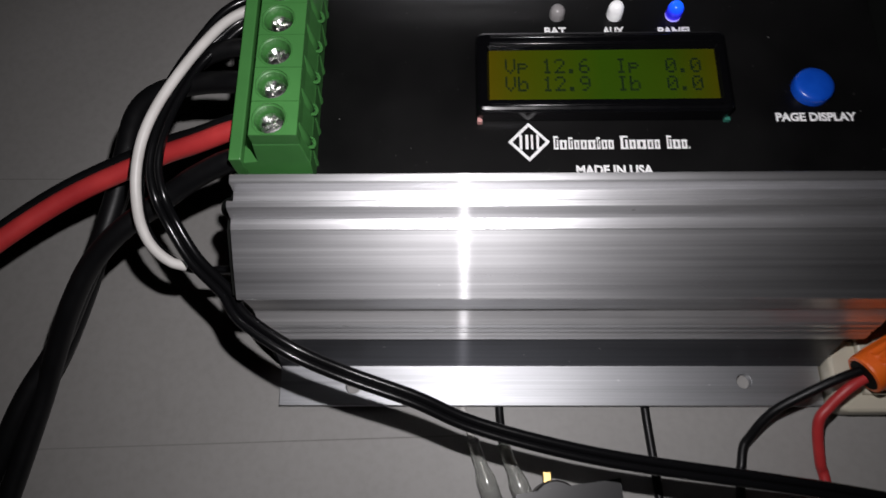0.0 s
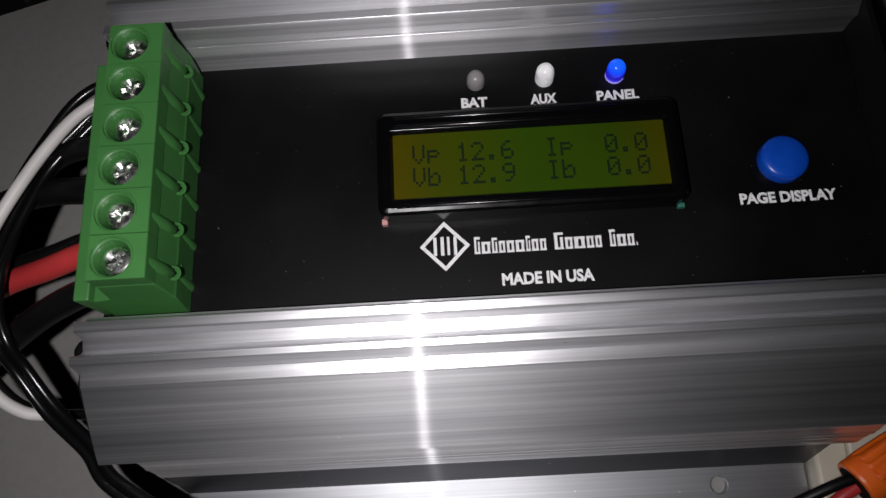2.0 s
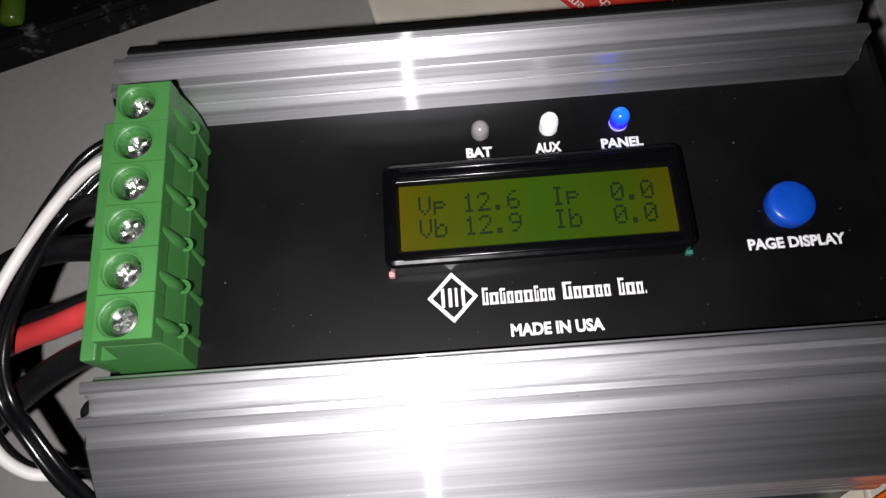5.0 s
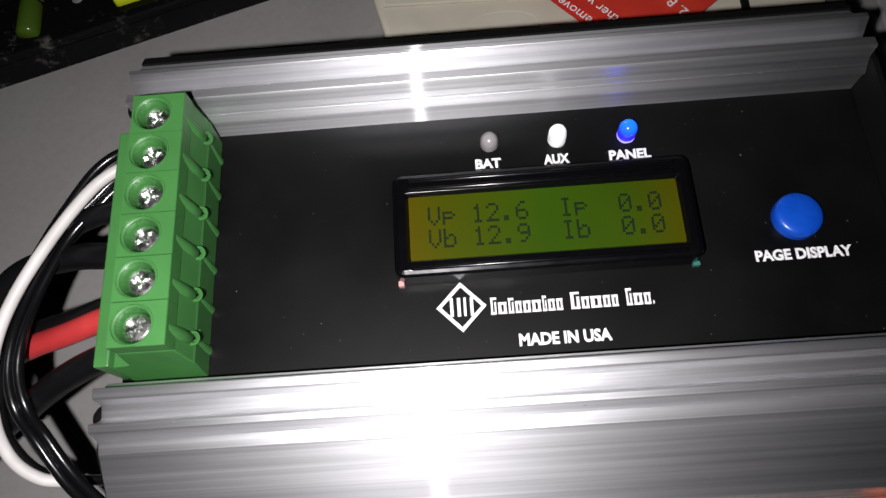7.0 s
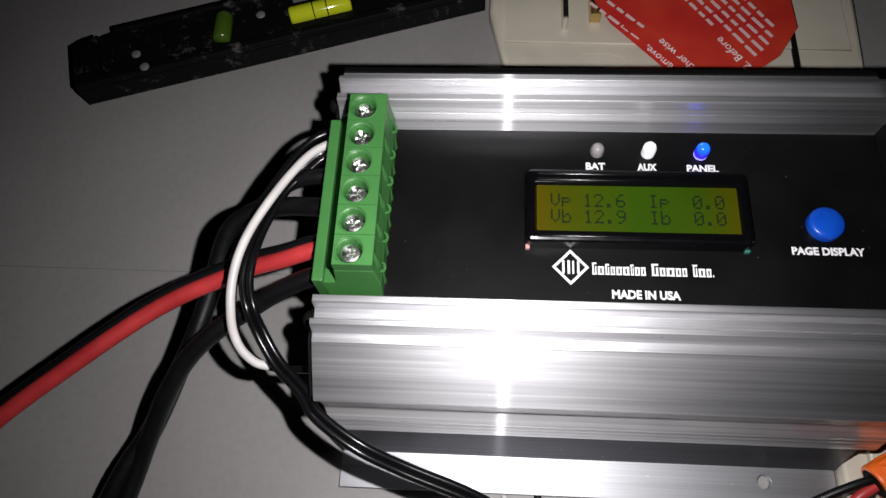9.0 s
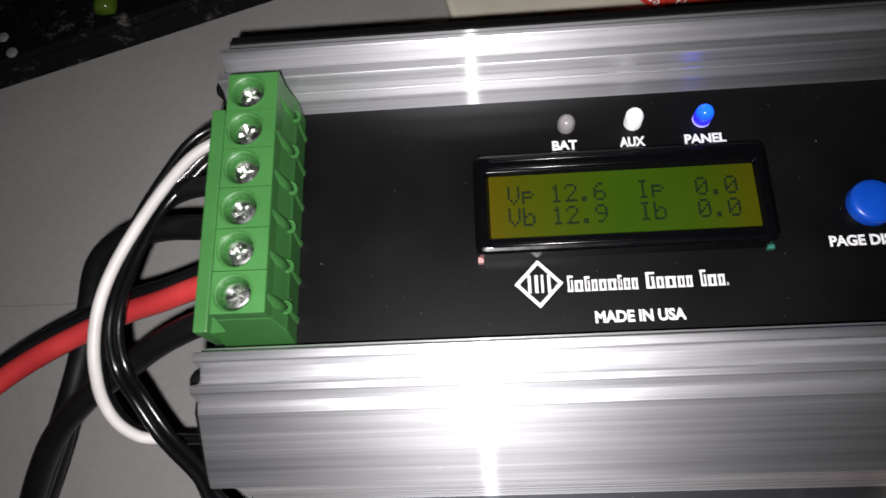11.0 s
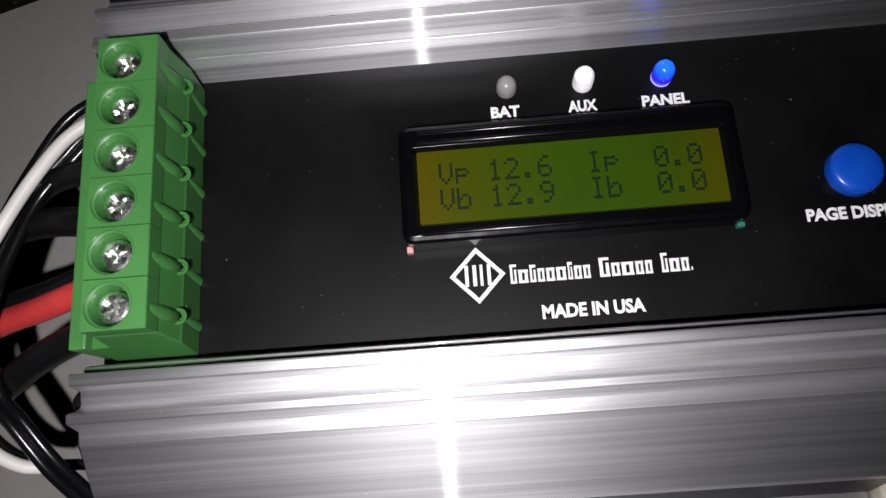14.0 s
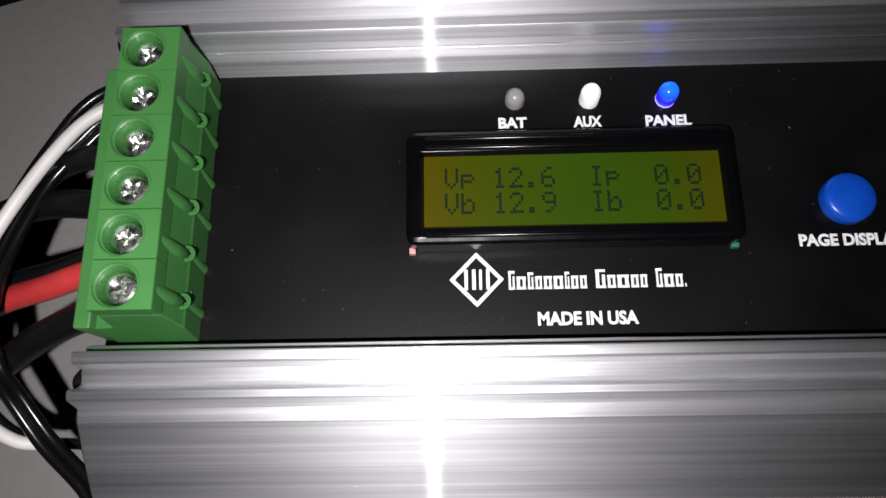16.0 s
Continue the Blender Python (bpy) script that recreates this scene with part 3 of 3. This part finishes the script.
led(24.2, 36.6, LED_OFF, "unlit frosted indicator lamp", 1.7)
led(41.6, 36.4, LED_WHITE, "lit white indicator lamp")
led(59.4, 36.2, LED_BLUE, "lit blue indicator lamp")
part("push_button", lathe(bmesh.new(), [(5.7, 0.03), (5.7, 2.3), (5.5, 2.9), (4.9, 3.35), (3.5, 3.6), (0, 3.75)], (96.6, 10.0, 0), (0, 0, 1), 40), BLUE, controller, "round blue push button", True)

for text, x, y, size, wide in (("BAT", 23.4, 29.8, 2.5, 6.6), ("AUX", 41.0, 29.7, 2.5, 6.6), ("PANEL", 59.6, 29.5, 2.5, 10.6), ("PAGE DISPLAY", 96.5, -0.3, 2.5, 22.9), ("MADE IN USA", 37.8, -16.9, 2.7, 21.6)):
    part("printed_label", None, None, controller, "white printed lettering", me=letters(text, x, y, 0.03, size, WHITE_INK, wide, bold=0.15))


def maker_mark():
    """The maker's mark: a diamond ring with bars in it, and a row of bars for the name."""
    cx, cy, rx, ry = 14.2, -6.6, 6.0, 6.2
    ring = [[(cx - rx, cy), (cx, cy - ry), (cx + rx, cy), (cx, cy + ry)], [(cx - rx * 0.8, cy), (cx, cy - ry * 0.8), (cx + rx * 0.8, cy), (cx, cy + ry * 0.8)]]
    mark = part("maker_mark", None, None, controller, "white printed diamond mark and name bars", me=outline_mesh("maker_mark", ring, 0.03, 0.09, WHITE_INK))
    bars = [(-2.7, 0.95), (-1.0, 1.0), (0.55, 0.75), (2.1, 0.95)]
    for dx, wd in bars:
        part("mark_bar", box(bmesh.new(), cx + dx, cx + dx + wd * 0.8, cy - 2.3, cy + 2.3, 0.03, 0.09), WHITE_INK, mark)
    # widths and heights of the bars that stand for the name
    x, y = 21.2, -9.0
    name = (("T", 1.4), ("x", 2.1), ("t", 1.3), ("x", 1.5), ("x", 1.8), ("x", 2.1), ("t", 1.0), ("x", 1.6), ("x", 1.5), (" ", 1.2), ("T", 2.2), ("x", 1.8), ("x", 2.6), ("x", 1.7), ("x", 1.5), (" ", 1.2), ("T", 1.4), ("x", 2.1), ("x", 1.6), (".", 0.8))
    for kind, wd in name:
        h = {"T": 4.2, "t": 3.8, "x": 2.9, ".": 0.8, " ": 0}[kind]
        if h:
            bm = box(bmesh.new(), x, x + wd * 0.34, y, y + h, 0.03, 0.09)
            if kind != ".":
                box(bm, x + wd * 0.62, x + wd * 0.92, y, y + h * (0.96 if kind == "x" else 0.72), 0.03, 0.09)
                box(bm, x - 0.05, x + wd * 0.97, y, y + 0.55, 0.03, 0.085)
                box(bm, x - 0.05, x + wd * 0.97, y + h - 0.6, y + h, 0.03, 0.085)
            part("name_bar", bm, WHITE_INK, mark)
        x += wd + 0.35


maker_mark()

# ---- cables at the terminal end ----
Z0 = TABLE_Z
cable("white_wire", [(-61, 37, 6.5), (-67.8, 34.6, 7), (-74.2, 29.6, 8), (-80.2, 20.6, 9), (-85.8, 10.2, 9.5), (-90.3, 0.4, 9.5), (-93.1, -8.9, 9), (-94.5, -17.5, 7), (-94.7, -25.1, 4), (-94.2, -31.4, -0), (-92, -36.4, -4), (-88.2, -39.5, -8), (-84.3, -40.1, -11)], 1.5, CABLE_WHITE, "thin white insulated wire looping from the terminal block")
cable("black_wire", [(-61, 40.5, 4), (-70.2, 40.5, 4), (-77.5, 35.5, 4), (-83.8, 25.3, 4), (-88.7, 15.4, 4), (-92.6, 3.6, 4.5), (-94.5, -7.8, 4), (-95.5, -17.4, 2.5), (-95.1, -25.4, 0), (-94, -31.6, -4), (-90.5, -37, -9), (-85.5, -39.4, -14), (-78.2, -40, -15), (-66.6, -40.5, -12)], 1.3, CABLE_GLOSS, "thin black wire beside the white wire")
cable("twin_cable", [(-61, 30, 5), (-69.5, 31.4, 5), (-76, 25.9, 4.5), (-82.8, 18.2, 4), (-86.5, 9.1, 4.5), (-89, 0.9, 5), (-90.2, -8.5, 6), (-90.6, -16.9, 5), (-88.6, -24.8, 3), (-86.1, -30.8, -2), (-80.1, -40, -6), (-70.8, -48.9, -7), (-65.2, -56.4, -7), (-52, -64.9, -9), (-37.5, -70.6, -14), (-18.4, -76.8, -18), (-2.9, -83, -22), (19.1, -88.8, -24), (42.9, -93.2, -26), (83.8, -98.4, -30), (112.4, -102.2, -36), (150, -108, -50), (200, -118, -57), (260, -132, -58.9), (330, -160, -58.9)], 1.3, CABLE_GLOSS, "shiny black two-core cord running over the housing corner", 1.2)
cable("red_cable", [(-61, -3, 3), (-69.3, -4.2, 4), (-80.9, -6.8, 1), (-96.4, -9.7, -4), (-123.2, -21.3, -8), (-151.8, -42.4, -11), (-179.6, -65.8, -15), (-215, -106, -20), (-262, -160, -42), (-310, -225, -56), (-350, -290, Z0 + 3.7)], 2.9, CABLE_RED, "thick red insulated cable leaving the terminal block in a wide bend")
cable("black_cable", [(-61, 0.5, 1), (-69.8, -0.6, 1.5), (-81.8, -3.1, -1.5), (-97.6, -5.6, -6.5), (-125.4, -17.6, -10.5), (-154.2, -39.2, -13.5), (-182.2, -63, -17.5), (-217.9, -103.2, -22.5), (-265, -157.5, -44), (-313, -222.5, -57), (-353, -287.5, Z0 + 3.4)], 2.9, CABLE_BLACK, "thick black cable lying against the red cable", group="black cables at the terminal block")
cable("black_cable", [(-61, -14, 4), (-68.3, -14.1, 5), (-79.9, -17.4, 1), (-90.8, -22.4, -4), (-103.5, -30, -8), (-113.8, -38.4, -14), (-122, -49.1, -22), (-129, -61.5, -31), (-136.2, -78.1, -40), (-150, -120, -51), (-168, -180, -56.5), (-195, -260, Z0 + 3.7), (-215, -330, Z0 + 3.7)], 3.3, CABLE_BLACK, "thick black cable drooping from the terminal block to the table", group="black cables at the terminal block")
cable("black_cable", [(-61, 11, 5), (-69, 10.9, 5), (-81.9, 12.4, 2), (-94.4, 10.6, 0), (-102.6, 5.5, -4), (-107.6, -4.5, -11), (-110.9, -15.8, -16), (-115.2, -28.8, -20), (-122, -43, -26), (-130.3, -59.4, -33), (-141.1, -77.7, -38), (-158, -118, -50), (-180, -180, -56.5), (-210, -260, Z0 + 3.7), (-232, -330, Z0 + 3.7)], 3.3, CABLE_BLACK, "thick black cable drooping from the terminal block to the table", group="black cables at the terminal block")
cable("black_cable", [(-61, 20, 3), (-69.2, 22.7, 5), (-81.3, 21.6, 2), (-93.2, 15.9, -5), (-103.8, 8.3, -14), (-110.4, -0.6, -20), (-114.3, -12.8, -25), (-119, -25.6, -29), (-125, -40.2, -36), (-133, -57.5, -43), (-142.9, -76.8, -48), (-154, -112, -55), (-172, -170, Z0 + 3.3), (-200, -255, Z0 + 3.3), (-222, -330, Z0 + 3.3)], 2.8, CABLE_BLACK, "thick black cable drooping from the terminal block to the table", group="black cables at the terminal block")

# ---- wiring in front and at the far end ----
def wire_nut():
    nut = thing("wire_nut", "orange ribbed plastic wire nut joining a black and a red wire", "wire nut", at=(124, -60, -40))
    way = Vector((0.85, 0.51, 0.12)).normalized()
    at = (118.4, -66.4, -40.0)
    turn = Vector((0, 0, 1)).rotation_difference(way).to_matrix()
    bm, rings, n = bmesh.new(), [], 48
    for r, h, rib in ((5.2, 0.0, 0), (6.2, 0.2, 0), (6.4, 1.0, 0), (6.4, 4.0, 0), (6.2, 5.0, 0.4), (5.7, 14.0, 0.55), (5.0, 20.0, 0.55), (4.5, 21.5, 0.2), (3.4, 22.2, 0), (0.01, 22.4, 0)):
        rings.append([bm.verts.new(P(*at) + turn @ Vector(((r + rib * (k % 4 < 2)) * math.cos(k * math.tau / n), (r + rib * (k % 4 < 2)) * math.sin(k * math.tau / n), h)) / 1000) for k in range(n)])
    for a, b in zip(rings, rings[1:]):
        for k in range(n):
            bm.faces.new((a[k], a[(k + 1) % n], b[(k + 1) % n], b[k]))
    part("cap", bm, ORANGE, nut)
    # black disc across the open end paints the shade inside the cap
    part("mouth_shade", lathe(bmesh.new(), [(5.3, 0.1), (0, 0.12)], at, way, 24), DARK, nut)
    return nut


wire_nut()
cable("black_wire", [(121, -64, -40), (112.5, -66.8, -41), (103, -71, -44.5), (93, -76.5, -50), (87.5, -83.5, -56.5), (85.7, -86.6, -58.2), (84.7, -92, -59), (83.5, -98, -59), (82, -130, -59), (80, -200, -59)], 1.5, CABLE_BLACK, "thin black wire from the orange wire nut to the table")
cable("red_wire", [(121, -66, -41), (114.5, -70, -42.5), (109.5, -75, -46), (106.5, -80, -49), (108.5, -91, -56), (110.5, -98, -58.7), (112, -130, -58.8), (113, -200, -58.8)], 1.7, CABLE_RED, "thin red wire from the orange wire nut to the table")


def connector():
    t = thing("white_connector", "cream plastic connector block beside the housing", "connector", at=(145, -45, TABLE_Z))
    loop = [(118.5, -75), (172, -75), (172, -20), (122.5, -20), (122.5, -53.6), (115.4, -53.6), (115.4, -72), (116.2, -74.2)]
    part("body", None, None, t, me=outline_mesh("body", [loop], TABLE_Z, -51, CREAM, 1.2))
    part("raised_lip", None, None, t, me=outline_mesh("raised_lip", [[(123.5, -70), (168, -70), (168, -24), (123.5, -24)]], -51.2, -48, CREAM, 0.8))
    # thin black bar paints the shade of a groove; nothing is cut
    part("groove_shade", box(bmesh.new(), 127, 166, -34, -29.5, -48.2, -47.8, 0.1), DARK, t)


connector()
cable("black_wire", [(55.4, -73.7, -59), (55.8, -80, -59), (57.5, -102, -59), (60, -150, -59), (61, -220, -59)], 1.45, CABLE_BLACK, "thin black wire running out from under the housing")
cable("black_wire", [(7.3, -73.7, -59), (7.5, -78, -58.4), (8.2, -86, -56.6)], 1.4, CABLE_BLACK, "thin black wire to a crimped spade terminal")
cable("white_wire", [(-5, -74, -59.3), (-3.4, -79, -58.6), (-1.6, -84.8, -57)], 1.1, CABLE_WHITE, "thin white wire to a crimped spade terminal")


def spade(x, y, z, way, tail):
    t = thing("spade_terminal", "crimped spade terminal in a clear plastic sleeve", "terminal", "spade terminals", (x, y, TABLE_Z))
    d = Vector(way).normalized()
    sleeve = lathe(bmesh.new(), [(1.7, 0), (2.0, 0.5), (2.1, 9), (3.1, 13), (3.2, 21), (2.9, 21.2), (2.8, 13.2), (1.7, 9), (1.5, 0.4), (1.7, 0)], (x, y, z), d, 20)
    part("sleeve", sleeve, SLEEVE, t, "clear plastic sleeve", True)
    part("barrel", lathe(bmesh.new(), [(0, 2), (1.0, 2), (1.3, 3), (0.9, 5), (1.3, 7), (1.1, 9), (1.6, 12), (1.7, 19), (0, 19)], (x, y, z), d, 12), SPADE, t)


spade(-1.8, -84.2, -57.0, (0.32, -0.94, 0.0), 0)
spade(8.0, -85.6, -56.6, (0.36, -0.93, 0.02), 0)
relay = thing("relay", "small black plastic relay with brass blade terminals", "relay", at=(36, -112, TABLE_Z))
part("case", prism(bmesh.new(), [(11, -101.5), (24.5, -99.2), (43, -96.6), (44.5, -128), (13, -128)], TABLE_Z, -46, "z"), RELAY, relay)
part("socket", lathe(bmesh.new(), [(0, 0), (7.5, 0), (7.8, 1), (7.8, 12), (7.2, 13), (0, 13)], (23.5, -104.8, TABLE_Z), (0, 0, 1), 24), RELAY, relay)
part("blade", box(bmesh.new(), 20.0, 22.8, -101, -94.4, -52.6, -51.8, 0.3), BRASS, relay, "brass blade")


# ---- things behind the controller ----
def spirit_level():
    """A torpedo level lying on its side; built along +x from its end, then laid down."""
    t = thing("spirit_level", "scuffed black plastic torpedo spirit level with yellow-green vials", "spirit level")
    L, Wd, H = 196.0, 31.0, 14.0
    base = Vector((0, 0, 0))
    body = bmesh.new()
    prof = [(0, 0), (0, 25), (5, 27.5), (22, Wd), (L - 22, Wd), (L - 5, 27.5), (L, 25), (L, 0)]
    place = Matrix.Translation(Vector((-0.2045, 0.0945, -0.0))) @ pose(0, 0, 0, 0, 0, 17.0)

    def put(bm):
        bmesh.ops.transform(bm, matrix=place, verts=bm.verts)
        return bm

    prism(body, prof, TABLE_Z, TABLE_Z + H - 3.5, "z")
    ob = part("body", put(body), LEVEL_BLACK, t, "scuffed black plastic body")
    part("rail", put(box(bmesh.new(), 0, L, 0.0, 4.5, TABLE_Z + H - 3.5, TABLE_Z + H, 0.8)), LEVEL_BLACK, t)
    part("rail", put(box(bmesh.new(), 20, L - 20, 27.5, 30.6, TABLE_Z + H - 3.5, TABLE_Z + H, 0.8)), LEVEL_BLACK, t)
    part("end_block", put(prism(bmesh.new(), [(0, 4.7), (12, 4.7), (12, 28), (5, 27), (0, 24.5)], TABLE_Z + H - 3.5, TABLE_Z + H - 0.4, "z")), LEVEL_BLACK, t)
    part("end_block", put(prism(bmesh.new(), [(L - 12, 4.7), (L, 4.7), (L, 24.5), (L - 5, 27), (L - 12, 28)], TABLE_Z + H - 3.5, TABLE_Z + H - 0.4, "z")), LEVEL_BLACK, t)
    zt = TABLE_Z + H - 3.6
    vial = lathe(bmesh.new(), [(0, 0), (4.0, 0.3), (4.3, 1.5), (4.3, 28.5), (4.0, 29.7), (0, 30)], (103, 14, zt + 1.0), (1, 0, 0), 20)
    v = part("vial", put(vial), VIAL, t, "yellow vial", True)
    for x in (114.5, 121.0):
        part("vial_line", put(lathe(bmesh.new(), [(4.36, 0), (4.36, 0.5)], (x, 14, zt + 1.0), (1, 0, 0), 20)), DARK, v)
    for x, d in ((69, (0.25, 1, 0)), (168, (-0.3, 0.9, 0))):
        bm = lathe(bmesh.new(), [(0, 0), (3.6, 0.3), (4.2, 2), (4.2, 14), (3.6, 15.7), (0, 16)], (x, 9, zt + 0.8), Vector(d).normalized(), 18)
        part("vial", put(bm), VIAL_GREEN, t, "green vial", True)
    for x, y in ((28.5, 14), (89.5, 20), (147.5, 22), (33, 2.3), (183, 2.6)):
        part("rivet", put(lathe(bmesh.new(), [(2.2, 0), (2.2, 0.4), (1.8, 0.7), (0, 0.8)], (x, y, zt + (3.6 if y < 4 else 0)), (0, 0, 1), 14)), RIVET, t, "dull grey rivet", True)
    part("print_bar", put(box(bmesh.new(), 106, 124, 22.4, 24.2, zt, zt + 0.25)), RIVET, t, "small worn grey printed bar")
    return t


spirit_level()


def adapter():
    t = thing("power_adapter", "cream plastic plug adapter lying with its prongs up", "adapter", at=(60, 170, TABLE_Z))
    loop = [(-4, 107.5), (150, 104), (152, 150), (150, 240), (-10, 240), (-13, 144)]
    ob = part("body", None, None, t, "cream plastic body", me=outline_mesh("body", [loop], TABLE_Z, -52, CREAM, 2.0))
    part("raised_face", None, None, t, me=outline_mesh("raised_face", [[(-7, 126), (147, 122), (146, 232), (-8, 232)]], -52.3, -50.8, CREAM, 0.6))
    ring = [circle(36, 115, 13.0, 40), circle(36, 115, 12.4, 40)]
    part("moulded_ring", None, None, t, me=outline_mesh("moulded_ring", [[(x, 114 + (y - 115) * 0.45) for x, y in c] for c in ring], -52.2, -51.8, CREAM))
    part("prong", box(bmesh.new(), 18.6, 21.2, 132, 146, -50.9, -42, 0.5), SPADE, t, "metal prong")
    part("prong", box(bmesh.new(), 31.5, 36.5, 136, 147, -50.9, -44, 0.5), BRASS, t, "brass prong")
    # solid black disc paints the shade of a socket opening
    part("socket_hole_shade", lathe(bmesh.new(), [(5.5, 0), (5.5, 1.2), (4.6, 1.4), (0, 1.4)], (33, 158, -50.9), (0, 0, 1), 24), DARK, t)
    part("seam", box(bmesh.new(), 121.5, 124, 107, 232, -52.2, -50.6, 0.1), DARK, t)
    return t


adapter()


def red_tag():
    t = thing("warning_tag", "curled red paper warning tag with white print", "tag", at=(90, 120, -44))
    zt = -44.0
    loop = [(29.6, 150), (40, 130), (64.5, 101.7), (96, 99.5), (112, 112), (121.9, 127.7), (121, 143), (112, 200), (50, 200)]
    bm = bmesh.new()
    n = 14
    cx, cy = 82, 140

    def lift(x, y):
        return zt + 1.6 * math.sin((x - 40) / 26.0) + 0.01 * (y - 99)

    rings = []
    for s in range(n + 1):
        f = s / n
        ring = []
        for i in range(len(loop)):
            (xa, ya), (xb, yb) = loop[i], loop[(i + 1) % len(loop)]
            for u in range(5):
                x, y = xa + (xb - xa) * u / 5, ya + (yb - ya) * u / 5
                x, y = cx + (x - cx) * f, cy + (y - cy) * f
                ring.append((x, y))
        rings.append(ring)
    for top in (0.0, -0.35):
        vs = [[bm.verts.new(P(x, y, lift(x, y) + top)) for x, y in r] for r in rings[1:]]
        c = bm.verts.new(P(cx, cy, lift(cx, cy) + top))
        for k in range(len(vs[0])):
            bm.faces.new((c, vs[0][k], vs[0][(k + 1) % len(vs[0])]))
        for a, b in zip(vs, vs[1:]):
            for k in range(len(a)):
                l = (k + 1) % len(a)
                bm.faces.new((a[k], a[l], b[l], b[k]))
    tag = part("paper", bm, TAG_RED, t, "red paper", True)
    fold = prism(bmesh.new(), [(45, 126.5), (49, 130), (76, 103), (72, 101.6)], zt + 1.5, zt + 2.2, "z")
    part("fold", fold, TAG_RED, t, "curled fold of the red paper")
    for text, x, y, spin, size in (("remove,", 67.5, 103.5, 133, 3.7), ("other wise", 77, 102.5, 131, 3.7), ("2. Before", 99.0, 105.0, 126, 3.7)):
        part("tag_print", None, None, t, "white lettering", me=letters(text, x, y, zt + 2.35 if x < 80 else lift(x, y) + 1.0, size, WHITE_INK, spin=spin, centre=False))
    # rows of print too small to read: bars of word length along each row
    rnd = random.Random(4)
    u, v = Vector((math.cos(radians(126)), math.sin(radians(126)))), Vector((math.cos(radians(36)), math.sin(radians(36))))
    for row in range(6):
        at = 24.5 if row == 0 else (0.0, 1.5, 2.0, 3.0, 5.0, 9.0)[row]
        while at < 62:
            wide = rnd.uniform(3.0, 7.5)
            x, y = Vector((98.0, 106.5)) + u * (at + wide / 2) + v * (4.3 * row + 0.8)
            if not (x > 121 or (x - 112) * 0.85 + (112 - y) > 6):
                bm = box(bmesh.new(), -wide / 2, wide / 2, -0.75, 0.75, 0, 0.2)
                m = Matrix.Translation(P(x, y, lift(x, y) + 0.9)) @ pose(0, 0, 0, 0, 0, 126) @ Matrix.Translation(-P(0, 0, 0))
                bmesh.ops.transform(bm, matrix=m, verts=bm.verts)
                part("tag_bar", bm, TAG_INK, t, "faded white print bar")
            at += wide + 1.5
    for row, start in ((0, 21.0), (1, 31.0)):
        at = start
        while at < 50:
            wide = rnd.uniform(3.0, 6.5)
            x, y = Vector((66.5 + 9.3 * row, 105.0 - 1.0 * row)) + Vector((-0.7, 0.714)) * (at + wide / 2)
            bm = box(bmesh.new(), -wide / 2, wide / 2, -0.75, 0.75, 0, 0.2)
            m = Matrix.Translation(P(x, y, lift(x, y) + 0.9)) @ pose(0, 0, 0, 0, 0, 134) @ Matrix.Translation(-P(0, 0, 0))
            bmesh.ops.transform(bm, matrix=m, verts=bm.verts)
            part("tag_bar", bm, TAG_INK, t, "faded white print bar")
            at += wide + 1.5


red_tag()

# dark grey cabinet side beyond the table things
tagged(new("grey_panel", mesh_of("grey_panel", box(bmesh.new(), 174, 420, -10, 290, TABLE_Z, TABLE_Z + 2, 0.6), GREY_WALL)), "flat grey sheet lying on the table", "panel")
